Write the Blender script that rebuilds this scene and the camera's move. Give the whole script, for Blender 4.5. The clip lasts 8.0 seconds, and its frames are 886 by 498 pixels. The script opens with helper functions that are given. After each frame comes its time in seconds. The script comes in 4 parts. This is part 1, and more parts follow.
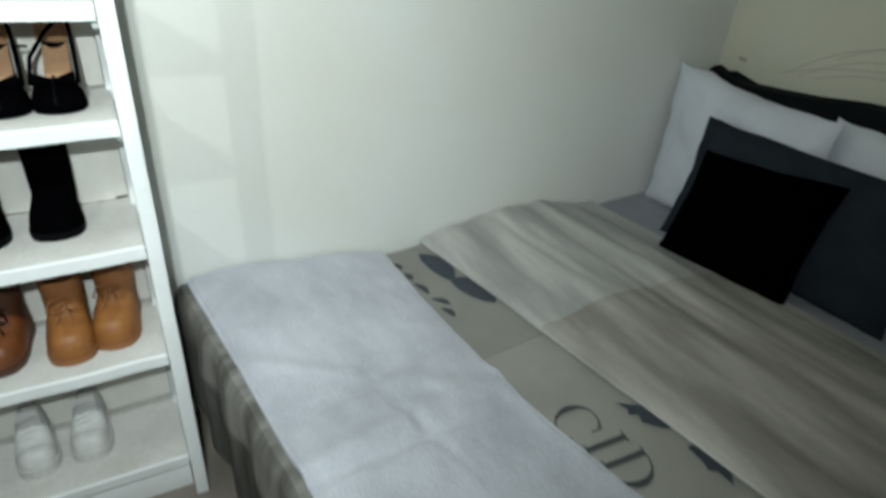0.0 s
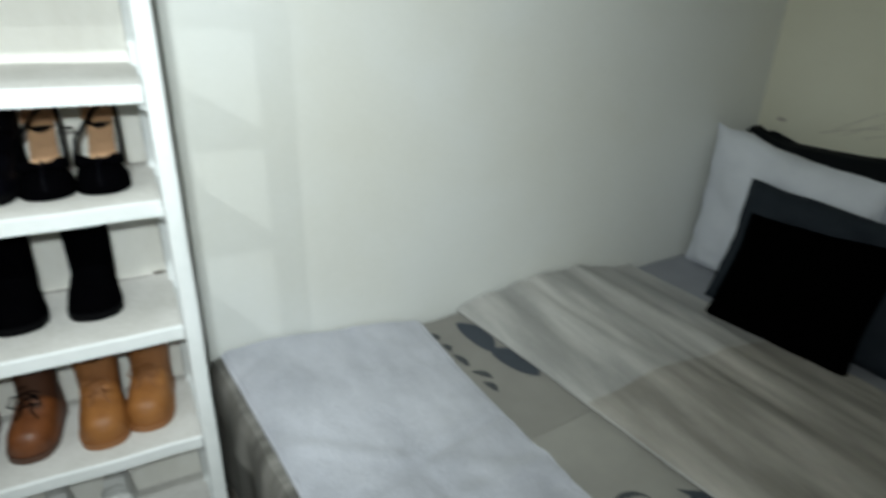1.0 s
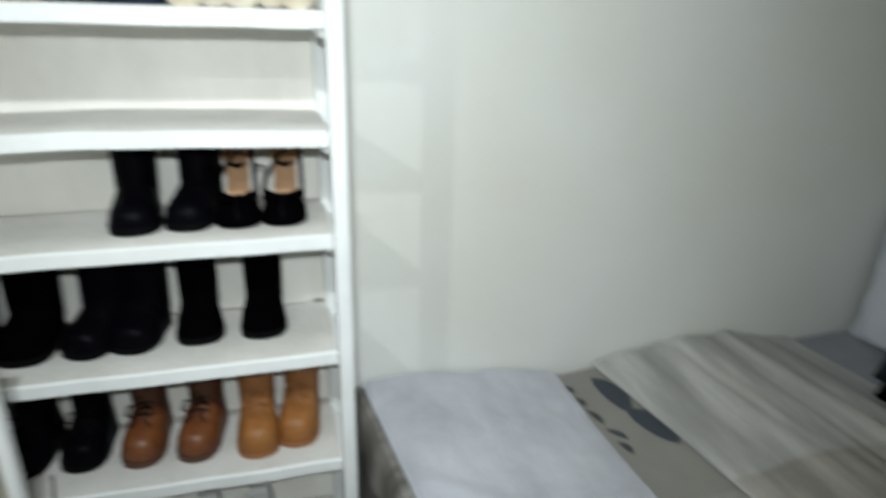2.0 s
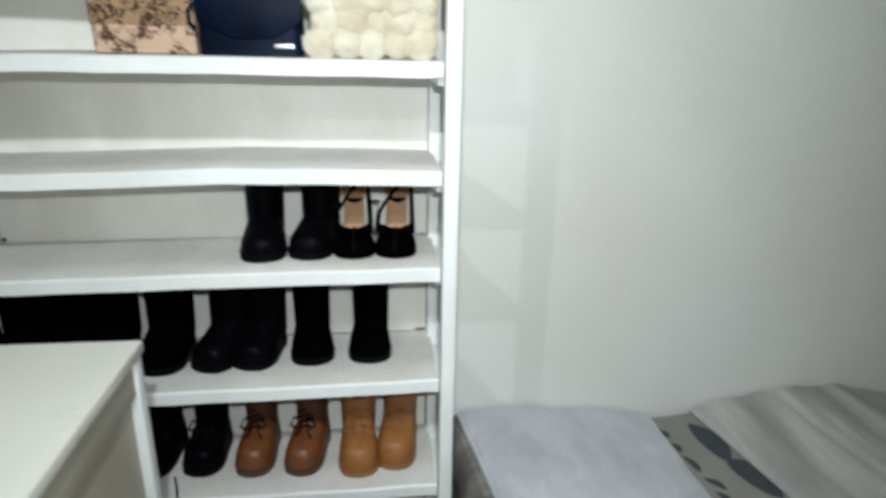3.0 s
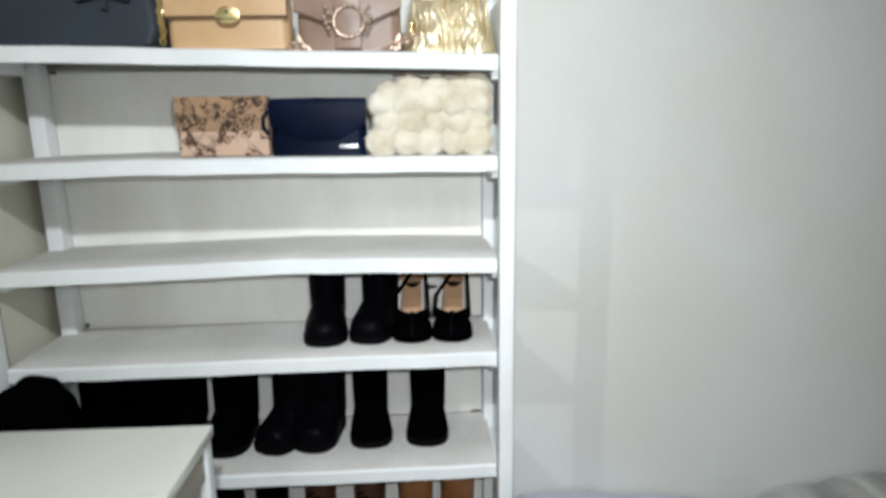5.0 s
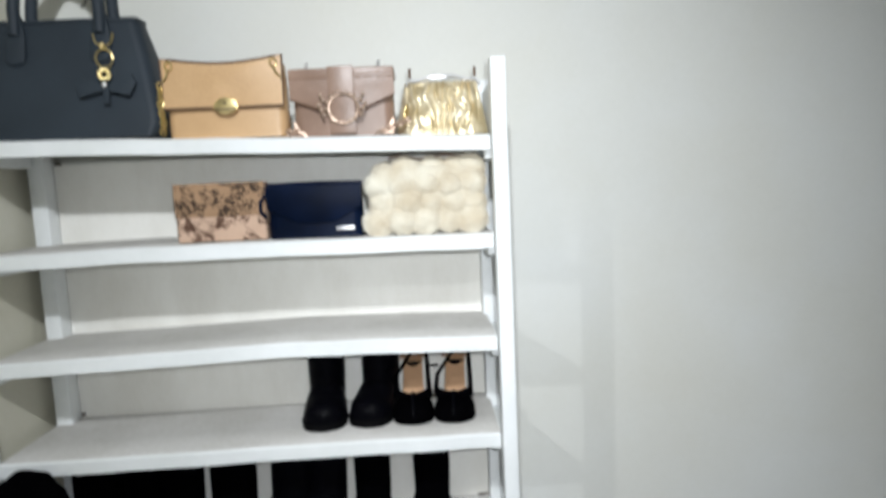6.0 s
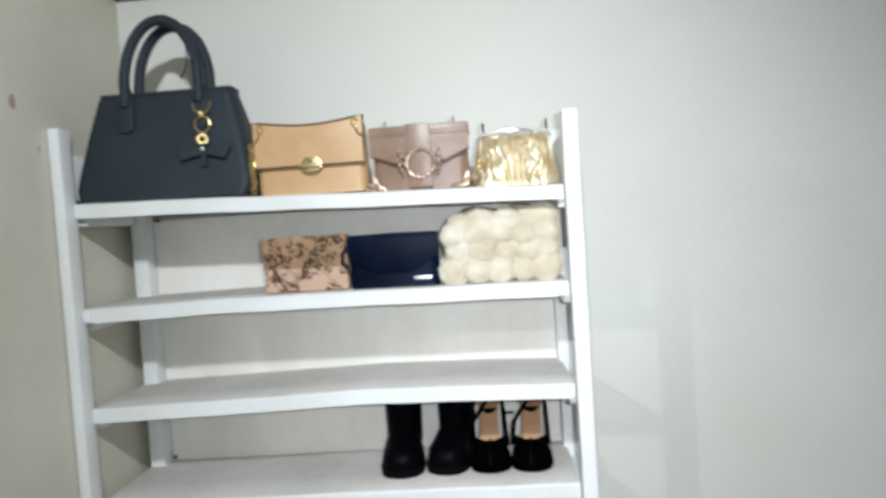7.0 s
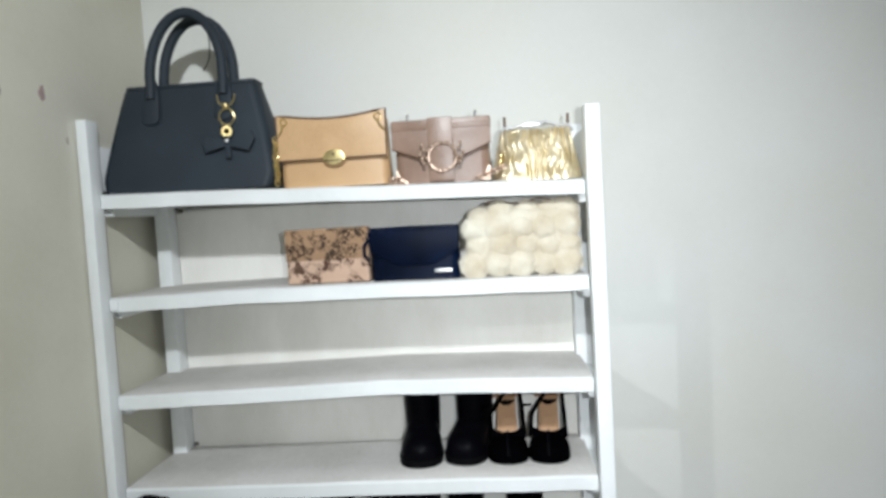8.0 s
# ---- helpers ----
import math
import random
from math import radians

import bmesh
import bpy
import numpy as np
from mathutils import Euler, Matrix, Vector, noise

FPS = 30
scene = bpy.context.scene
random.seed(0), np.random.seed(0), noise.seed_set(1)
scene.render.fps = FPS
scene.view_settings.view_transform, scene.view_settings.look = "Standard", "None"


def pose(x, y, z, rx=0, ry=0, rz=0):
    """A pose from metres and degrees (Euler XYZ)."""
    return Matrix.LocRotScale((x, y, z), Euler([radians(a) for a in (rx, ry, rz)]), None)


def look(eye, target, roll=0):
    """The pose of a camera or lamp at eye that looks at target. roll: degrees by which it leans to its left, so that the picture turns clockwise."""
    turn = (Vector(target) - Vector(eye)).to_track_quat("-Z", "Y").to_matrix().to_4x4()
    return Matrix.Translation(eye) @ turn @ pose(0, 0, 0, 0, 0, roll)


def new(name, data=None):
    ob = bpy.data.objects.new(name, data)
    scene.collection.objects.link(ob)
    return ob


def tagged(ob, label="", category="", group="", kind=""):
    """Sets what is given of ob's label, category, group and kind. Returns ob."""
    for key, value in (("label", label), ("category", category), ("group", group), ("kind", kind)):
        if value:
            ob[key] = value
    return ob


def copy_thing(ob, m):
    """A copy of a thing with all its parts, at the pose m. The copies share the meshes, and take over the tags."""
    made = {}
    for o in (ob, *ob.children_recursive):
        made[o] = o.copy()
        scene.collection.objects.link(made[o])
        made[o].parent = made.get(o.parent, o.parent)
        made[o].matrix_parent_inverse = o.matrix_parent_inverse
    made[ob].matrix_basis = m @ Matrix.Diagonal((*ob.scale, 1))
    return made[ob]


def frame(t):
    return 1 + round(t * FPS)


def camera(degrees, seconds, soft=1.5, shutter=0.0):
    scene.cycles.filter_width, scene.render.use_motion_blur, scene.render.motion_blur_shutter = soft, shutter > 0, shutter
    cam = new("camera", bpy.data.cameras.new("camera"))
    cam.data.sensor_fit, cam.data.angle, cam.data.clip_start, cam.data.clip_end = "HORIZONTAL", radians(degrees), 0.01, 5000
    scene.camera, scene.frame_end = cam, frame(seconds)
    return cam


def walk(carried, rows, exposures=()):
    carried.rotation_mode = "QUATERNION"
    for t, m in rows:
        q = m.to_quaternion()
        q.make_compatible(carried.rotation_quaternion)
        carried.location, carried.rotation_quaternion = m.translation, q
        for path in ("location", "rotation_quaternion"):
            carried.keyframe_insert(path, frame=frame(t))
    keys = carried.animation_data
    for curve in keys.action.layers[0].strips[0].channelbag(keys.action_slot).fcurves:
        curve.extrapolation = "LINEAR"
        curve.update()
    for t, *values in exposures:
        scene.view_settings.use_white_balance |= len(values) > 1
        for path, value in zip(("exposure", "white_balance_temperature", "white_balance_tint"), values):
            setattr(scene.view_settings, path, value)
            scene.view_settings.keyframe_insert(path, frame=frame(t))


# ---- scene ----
cam = camera(70.0, 8.0, soft=3.2, shutter=0.9)
PATH = [
    (0, (0.989, -1.233, 1.368), (1.839, 0.277, 0.369), 3.5),
    (0.5, (0.98, -1.164, 1.382), (1.849, 0.366, 0.432), 3.5),
    (1, (0.969, -1.153, 1.385), (1.795, 0.455, 0.529), 1.9),
    (1.5, (0.933, -1.143, 1.393), (1.563, 0.577, 0.59), 0.7),
    (2, (0.913, -1.164, 1.397), (1.389, 0.636, 0.665), 1.5),
    (2.2, (0.943, -1.205, 1.378), (1.288, 0.649, 0.711), 0.8),
    (3.5, (0.822, -1.207, 1.453), (1.009, 0.684, 0.829), 0.6),
    (4, (0.833, -1.227, 1.456), (0.936, 0.698, 0.925), -0.6),
    (4.5, (0.839, -1.237, 1.46), (0.907, 0.701, 0.97), -0.6),
    (6, (0.864, -1.226, 1.486), (0.921, 0.761, 1.264), -2.6),
    (6.5, (0.873, -1.234, 1.488), (0.825, 0.763, 1.384), -3.4),
    (7, (0.842, -1.254, 1.505), (0.705, 0.739, 1.423), -3.8),
    (7.5, (0.826, -1.261, 1.512), (0.658, 0.73, 1.44), -3.5),
    (8, (0.821, -1.266, 1.511), (0.651, 0.724, 1.403), -3.3),
]
walk(cam, [(t, look(eye, target, roll)) for t, eye, target, roll in PATH],
     [(0, 0.22, 6400, -2), (1, 0.10, 6450, 0), (2, 0.02, 6500, 3), (3.5, -0.03, 6500, 3), (4.5, -0.06, 6450, 6), (6, -0.05, 6450, 9), (8, -0.02, 6400, 8)])

# ---- light ----
world = bpy.data.worlds.new("world")
scene.world = world
world.use_nodes = True
world.node_tree.nodes["Background"].inputs["Color"].default_value = (0.75, 0.85, 1.0, 1)
world.node_tree.nodes["Background"].inputs["Strength"].default_value = 0.01


# a spotlight under the ceiling, turned to the shelf; an added fill light at eye height; a weaker lamp by the beige wall
def spot(name, eye, target, watts, radius, degrees, colour):
    data = bpy.data.lights.new(name, "SPOT")
    data.energy, data.shadow_soft_size, data.color = watts, radius, colour
    data.spot_size, data.spot_blend = radians(degrees), 1.0
    ob = new(name, data)
    ob.matrix_world = look(eye, target)
    return ob


spot("ceiling_spot", (0.82, -1.40, 2.24), (0.55, 0.27, 1.42), 86, 0.034, 108, (0.91, 0.95, 1.0))
# no lamp of the room: added to brighten the shelf bays and the bed
spot("eye_level_fill", (0.91, -1.29, 1.54), (1.36, 0.27, 0.88), 50, 0.012, 118, (0.91, 0.95, 1.0))
spot("side_lamp", (0.05, -1.05, 1.82), (1.30, 0.27, 0.70), 20, 0.014, 44, (0.94, 0.96, 1.0))


# ---- materials ----
def material(name, colour, rough=0.6, metal=0.0, second=None, scale=20.0, bump=0.1, bump_scale=200.0, stretch=(1, 1, 1),
             coat=0.0, sheen=0.0, spread=(0.35, 0.65), vary=0.0, overlay=0.18, detail=6.0, depth=0.002, spec=0.5):
    m = bpy.data.materials.new(name)
    m.use_nodes = True
    nt = m.node_tree
    n, l = nt.nodes, nt.links
    b = n["Principled BSDF"]
    b.inputs["Roughness"].default_value, b.inputs["Metallic"].default_value = rough, metal
    b.inputs["Coat Weight"].default_value, b.inputs["Sheen Weight"].default_value = coat, sheen
    b.inputs["Specular IOR Level"].default_value = spec
    co = n.new("ShaderNodeTexCoord")
    mp = n.new("ShaderNodeMapping")
    mp.inputs["Scale"].default_value = stretch
    l.new(co.outputs["Object"], mp.inputs["Vector"])
    big = n.new("ShaderNodeTexNoise")
    big.inputs["Scale"].default_value, big.inputs["Detail"].default_value = scale, detail
    l.new(mp.outputs["Vector"], big.inputs["Vector"])
    ramp = n.new("ShaderNodeValToRGB")
    ramp.color_ramp.elements[0].position, ramp.color_ramp.elements[1].position = spread
    second = second or tuple(c * 0.86 for c in colour)
    ramp.color_ramp.elements[0].color, ramp.color_ramp.elements[1].color = (*second, 1), (*colour, 1)
    l.new(big.outputs["Fac"], ramp.inputs["Fac"])
    fine = n.new("ShaderNodeTexNoise")
    fine.inputs["Scale"].default_value, fine.inputs["Detail"].default_value = bump_scale, 4
    l.new(mp.outputs["Vector"], fine.inputs["Vector"])
    mix = n.new("ShaderNodeMixRGB")
    mix.blend_type, mix.inputs["Fac"].default_value = "OVERLAY", overlay
    l.new(ramp.outputs["Color"], mix.inputs["Color1"])
    l.new(fine.outputs["Fac"], mix.inputs["Color2"])
    out = mix.outputs["Color"]
    if vary:
        info, hsv, mul = n.new("ShaderNodeObjectInfo"), n.new("ShaderNodeHueSaturation"), n.new("ShaderNodeMath")
        mul.operation, mul.inputs[1].default_value, mul.inputs[2].default_value = "MULTIPLY_ADD", vary, 1 - vary / 2
        l.new(info.outputs["Random"], mul.inputs[0])
        l.new(mul.outputs["Value"], hsv.inputs["Value"])
        l.new(out, hsv.inputs["Color"])
        out = hsv.outputs["Color"]
    l.new(out, b.inputs["Base Color"])
    rr = n.new("ShaderNodeMapRange")
    rr.inputs["To Min"].default_value, rr.inputs["To Max"].default_value = max(0.02, rough - 0.1), min(1, rough + 0.1)
    l.new(big.outputs["Fac"], rr.inputs["Value"])
    l.new(rr.outputs["Result"], b.inputs["Roughness"])
    bp = n.new("ShaderNodeBump")
    bp.inputs["Strength"].default_value, bp.inputs["Distance"].default_value = bump, depth
    l.new(fine.outputs["Fac"], bp.inputs["Height"])
    l.new(bp.outputs["Normal"], b.inputs["Normal"])
    return m


WALL = material("wall_paint", (0.73, 0.74, 0.71), 0.52, spec=0.35, second=(0.69, 0.685, 0.625), scale=1.9, detail=8, bump=0.08, bump_scale=90, depth=0.003, overlay=0.06)
WALL_WARM = material("wall_paint_warm", (0.69, 0.67, 0.575), 0.5, second=(0.60, 0.575, 0.47), scale=2.0, bump=0.1, bump_scale=90, depth=0.003, overlay=0.06)
WALL_CREAM = material("wall_paint_cream", (0.76, 0.745, 0.62), 0.5, second=(0.70, 0.68, 0.55), scale=2.0, bump=0.1, bump_scale=90, depth=0.003, overlay=0.06)
CEIL = material("ceiling_board", (0.68, 0.66, 0.60), 0.7, scale=2)
TRIM_WOOD = material("trim_wood", (0.30, 0.25, 0.16), 0.55, second=(0.20, 0.16, 0.10), scale=12, stretch=(1, 8, 8))
FLOOR = material("floor_vinyl", (0.23, 0.20, 0.17), 0.45, second=(0.16, 0.14, 0.12), scale=6, bump=0.1)
WHITE = material("white_gloss_paint", (0.84, 0.86, 0.86), 0.5, spec=0.3, second=(0.76, 0.78, 0.77), scale=5, bump=0.3, bump_scale=60, depth=0.0015)
PANEL = material("back_panel_paint", (0.87, 0.855, 0.805), 0.6, second=(0.79, 0.77, 0.715), scale=6, bump=0.2, bump_scale=120, stretch=(2, 1, 0.7))
CREAM = material("cream_laminate", (0.83, 0.83, 0.76), 0.3, second=(0.78, 0.78, 0.70), scale=3, bump=0.04)
BOARD_TOP = material("beige_board_top", (0.62, 0.605, 0.58), 0.7, second=(0.55, 0.535, 0.505), scale=9, bump=0.2, bump_scale=90, spec=0.2)
# chest side in darker beige: the shade under the top's overhang, as colour
SHADED_SIDE = material("shaded_cream_laminate", (0.47, 0.43, 0.345), 0.5, second=(0.39, 0.35, 0.275), scale=5, bump=0.05)
DARK_GAP = material("joint_dirt", (0.12, 0.10, 0.08), 0.8)
LEATHER_NAVY = material("charcoal_leather", (0.025, 0.035, 0.046), 0.6, second=(0.019, 0.027, 0.036), spec=0.3, scale=9, bump=0.45, bump_scale=420, depth=0.0008)
LEATHER_TAN = material("tan_leather", (0.62, 0.405, 0.215), 0.42, second=(0.55, 0.35, 0.18), scale=12, bump=0.2, bump_scale=350, depth=0.0006)
LEATHER_MAUVE = material("mauve_leather", (0.31, 0.203, 0.150), 0.36, second=(0.24, 0.155, 0.112), scale=12, bump=0.3, bump_scale=200, depth=0.0012)
EDGE = material("dark_edge_binding", (0.13, 0.07, 0.04), 0.5)
GOLD = material("polished_gold", (0.86, 0.70, 0.34), 0.34, 1.0, scale=30)
ROSE = material("rose_gold_metal", (0.70, 0.54, 0.43), 0.5, 1.0, scale=30)
SILVER = material("silver_metal", (0.74, 0.74, 0.75), 0.42, 1.0, scale=30)
FOIL = material("gold_pleated_foil", (0.90, 0.80, 0.58), 0.33, 0.6, second=(0.60, 0.48, 0.27), scale=40, bump=0.3, bump_scale=250)
NAVY = material("navy_satin", (0.0018, 0.0065, 0.024), 0.42, spec=0.08, second=(0.0009, 0.0034, 0.012), scale=14, bump=0.2, bump_scale=300)
FUR = material("cream_faux_fur", (0.74, 0.70, 0.585), 0.95, second=(0.56, 0.48, 0.35), scale=14, bump=0.35, bump_scale=300, depth=0.003, sheen=0.4)
SUEDE_BLACK = material("black_suede", (0.0009, 0.0009, 0.0012), 0.95, second=(0.0006, 0.0006, 0.0009), scale=30, bump=0.3, spec=0.008)
LEATHER_BLACK = material("black_leather", (0.0015, 0.0015, 0.0022), 0.38, second=(0.0018, 0.0018, 0.003), scale=30, bump=0.25, spec=0.03)
RUBBER = material("black_rubber_sole", (0.0025, 0.0025, 0.003), 0.6, spec=0.04)
RUST = material("rust_brown_leather", (0.19, 0.062, 0.017), 0.46, second=(0.085, 0.026, 0.008), scale=14, bump=0.2)
RUST_DARK = material("dark_brown_leather", (0.07, 0.028, 0.014), 0.5, scale=14)
OCHRE = material("ochre_tan_suede", (0.33, 0.135, 0.033), 0.55, second=(0.21, 0.08, 0.019), scale=14, bump=0.3)
OCHRE_DARK = material("ochre_shaft_suede", (0.30, 0.125, 0.04), 0.6, second=(0.22, 0.09, 0.03), scale=14, bump=0.3)
INSOLE = material("beige_insole", (0.47, 0.28, 0.155), 0.5, second=(0.38, 0.22, 0.12), scale=18)
CANVAS = material("white_canvas", (0.68, 0.68, 0.66), 0.85, second=(0.58, 0.58, 0.57), scale=20, bump=0.4)
RUBBER_WHITE = material("white_rubber", (0.66, 0.66, 0.64), 0.5, second=(0.5, 0.5, 0.48), scale=20)
LACE_BLACK = material("black_lace", (0.005, 0.004, 0.004), 0.9, spec=0.05)
FLEECE = material("pale_grey_fleece", (0.57, 0.58, 0.64), 0.95, second=(0.43, 0.44, 0.49), stretch=(1.3, 0.7, 1), scale=7, bump=0.6, bump_scale=150, depth=0.004, sheen=0.3, detail=12, spread=(0.34, 0.66))
COTTON = material("taupe_printed_cotton", (0.33, 0.32, 0.29), 0.85, second=(0.29, 0.28, 0.255), scale=9, bump=0.2, bump_scale=500)
COTTON_DARK = material("dark_taupe_cotton", (0.275, 0.265, 0.24), 0.85, second=(0.24, 0.23, 0.21), scale=9, bump=0.2, bump_scale=500)
# satin stripes, with the highlights of its folds painted in as pale streaks
SATIN = material("sheen_striped_grey_satin", (0.50, 0.47, 0.43), 0.45, second=(0.245, 0.23, 0.205), scale=2.6, stretch=(5.0, 0.75, 1), bump=0.2, bump_scale=60, spread=(0.38, 0.72), detail=3)
SATIN_PALE = material("sheen_striped_pale_satin", (0.58, 0.565, 0.54), 0.42, second=(0.33, 0.325, 0.315), scale=2.6, stretch=(5.0, 0.75, 1), bump=0.2, bump_scale=60, spread=(0.38, 0.72), detail=3)
SATIN_DARK = material("taupe_drape", (0.25, 0.24, 0.22), 0.7, second=(0.10, 0.095, 0.085), scale=8, stretch=(1, 3, 0.5), bump=0.2)
SHEET = material("blue_grey_sheet", (0.30, 0.31, 0.34), 0.85, scale=8, bump=0.2)
PILLOW_LIGHT = material("pale_grey_pillowcase", (0.70, 0.72, 0.78), 0.85, second=(0.62, 0.64, 0.70), scale=6, bump=0.2)
SLATE = material("slate_cushion_fabric", (0.022, 0.028, 0.036), 0.9, second=(0.016, 0.021, 0.028), scale=16, bump=0.4, spec=0.15)
BLACK_CLOTH = material("black_cushion_fabric", (0.0008, 0.0008, 0.0008), 0.95, scale=16, bump=0.4, spec=0.0)
CHARCOAL = material("charcoal_headboard_fabric", (0.010, 0.012, 0.014), 0.9, scale=16, bump=0.4, spec=0.1)
PRINT_INK = material("slate_print_ink", (0.05, 0.06, 0.075), 0.9, scale=30)
PRINT_GREY = material("grey_print_ink", (0.065, 0.07, 0.075), 0.9, scale=30)
STAIN = material("wall_scuff", (0.50, 0.46, 0.40), 0.7, scale=40)
STAIN_RED = material("wall_rust_mark", (0.42, 0.31, 0.29), 0.7, scale=40)
WIRE = material("thin_black_wire", (0.03, 0.03, 0.03), 0.5)


def floral_material(name, ground, ground2, ink):
    """Woven sprigs: two layers of blossom-like blots with stems on a plain ground."""
    m = material(name, ground, 0.85, second=ground2, scale=18, bump=0.3, bump_scale=600)
    n, l = m.node_tree.nodes, m.node_tree.links
    b = n["Principled BSDF"]
    base = b.inputs["Base Color"].links[0].from_socket
    co = n.new("ShaderNodeTexCoord")
    warp, shift = n.new("ShaderNodeTexNoise"), n.new("ShaderNodeMixRGB")
    warp.inputs["Scale"].default_value, shift.inputs["Fac"].default_value = 90, 0.012
    l.new(co.outputs["Object"], warp.inputs["Vector"])
    l.new(co.outputs["Object"], shift.inputs["Color1"])
    l.new(warp.outputs["Color"], shift.inputs["Color2"])
    sprig, patch = n.new("ShaderNodeTexNoise"), n.new("ShaderNodeTexNoise")
    sprig.inputs["Scale"].default_value, sprig.inputs["Detail"].default_value, sprig.inputs["Distortion"].default_value = 92, 2.5, 1.8
    patch.inputs["Scale"].default_value, patch.inputs["Detail"].default_value = 34, 1.0
    l.new(shift.outputs["Color"], sprig.inputs["Vector"])
    l.new(co.outputs["Object"], patch.inputs["Vector"])
    where, petal, both = n.new("ShaderNodeValToRGB"), n.new("ShaderNodeValToRGB"), n.new("ShaderNodeMath")
    where.color_ramp.elements[0].position, where.color_ramp.elements[1].position = 0.44, 0.51
    petal.color_ramp.elements[0].position, petal.color_ramp.elements[1].position = 0.465, 0.51
    both.operation = "MULTIPLY"
    l.new(patch.outputs["Fac"], where.inputs["Fac"])
    l.new(sprig.outputs["Fac"], petal.inputs["Fac"])
    l.new(where.outputs["Color"], both.inputs[0])
    l.new(petal.outputs["Color"], both.inputs[1])
    mix = n.new("ShaderNodeMixRGB")
    mix.inputs["Color2"].default_value = (*ink, 1)
    l.new(both.outputs["Value"], mix.inputs["Fac"])
    l.new(base, mix.inputs["Color1"])
    l.new(mix.outputs["Color"], b.inputs["Base Color"])
    return m


FLORAL = floral_material("floral_tapestry_pale", (0.58, 0.405, 0.30), (0.51, 0.35, 0.25), (0.085, 0.04, 0.022))
FLORAL_TAN = floral_material("floral_tapestry_tan", (0.37, 0.23, 0.135), (0.32, 0.195, 0.11), (0.045, 0.025, 0.013))


# ---- building blocks ----
def mesh_of(name, bm, mat, smooth=True, angle=40):
    bmesh.ops.recalc_face_normals(bm, faces=bm.faces)
    me = bpy.data.meshes.new(name)
    bm.to_mesh(me)
    bm.free()
    me.materials.append(mat)
    if smooth:
        me.shade_smooth()
        me.set_sharp_from_angle(angle=radians(angle))
    return me


def part(name, bm, mat, parent=None, label="", smooth=True, angle=40):
    ob = new(name, mesh_of(name, bm, mat, smooth, angle))
    if parent:
        ob.parent = parent
    if label:
        tagged(ob, label)
    return ob


def thing(name, label, category, group="", at=(0, 0, 0), turn=0.0):
    ob = new(name)
    ob.empty_display_size = 0.05
    ob.matrix_basis = pose(*at, 0, 0, turn)
    return tagged(ob, label, category, group)


def structure(name, bm, mat, label):
    ob = part(name, bm, mat, None, "", True)
    return tagged(ob, label, "", "", "structure")


def box(x0, x1, y0, y1, z0, z1, bevel=0.0, seg=2, bm=None):
    bm = bm or bmesh.new()
    made = bmesh.ops.create_cube(bm, size=1)["verts"]
    for v in made:
        v.co = Vector(((x0 + x1) / 2 + v.co.x * (x1 - x0), (y0 + y1) / 2 + v.co.y * (y1 - y0), (z0 + z1) / 2 + v.co.z * (z1 - z0)))
    if bevel:
        edges = {e for v in made for e in v.link_edges}
        bmesh.ops.bevel(bm, geom=list(edges), offset=bevel, segments=seg, profile=0.6, affect="EDGES")
    return bm


def loft(rings, bm=None, caps=True):
    """Skins closed rings of equal length."""
    bm = bm or bmesh.new()
    rows = [[bm.verts.new(p) for p in ring] for ring in rings]
    k = len(rows[0])
    for a, b in zip(rows, rows[1:]):
        for i in range(k):
            bm.faces.new((a[i], a[(i + 1) % k], b[(i + 1) % k], b[i]))
    if caps:
        bm.faces.new(rows[0][::-1])
        bm.faces.new(rows[-1])
    return bm


def tube(points, r, seg=8, bm=None, closed=False):
    pts = [Vector(p) for p in points]
    rings, side = [], None
    for i, p in enumerate(pts):
        a = pts[i - 1] if i or closed else pts[i]
        b = pts[(i + 1) % len(pts)] if i + 1 < len(pts) or closed else pts[i]
        d = (b - a).normalized()
        side = d.orthogonal().normalized() if side is None else (side - d * side.dot(d)).normalized()
        up = d.cross(side)
        rad = r(i / (len(pts) - 1)) if callable(r) else r
        rings.append([p + (side * math.cos(t) + up * math.sin(t)) * rad for t in (2 * math.pi * k / seg for k in range(seg))])
    if closed:
        rings.append(rings[0])
        return loft(rings[:-1] + [[Vector(v) for v in rings[0]]], bm, False)
    return loft(rings, bm)


def arc(cx, cz, rx, rz, a0, a1, n, y=0.0):
    return [(cx + rx * math.cos(radians(a0 + (a1 - a0) * i / n)), y, cz + rz * math.sin(radians(a0 + (a1 - a0) * i / n))) for i in range(n + 1)]


def prism(outline, y0, y1, bevel=0.0, seg=2):
    """A plate with the outline (x, z), from y0 to y1."""
    bm = loft([[(x, y0, z) for x, z in outline], [(x, y1, z) for x, z in outline]])
    if bevel:
        rim = [e for e in bm.edges if abs(e.verts[0].co.y - e.verts[1].co.y) < 1e-6]
        bmesh.ops.bevel(bm, geom=rim, offset=bevel, segments=seg, profile=0.6, affect="EDGES")
    return bm


def ball(x, y, z, rx, ry, rz, bm=None, u=12, v=8):
    bm = bm or bmesh.new()
    for p in bmesh.ops.create_uvsphere(bm, u_segments=u, v_segments=v, radius=1)["verts"]:
        p.co = Vector((x + p.co.x * rx, y + p.co.y * ry, z + p.co.z * rz))
    return bm


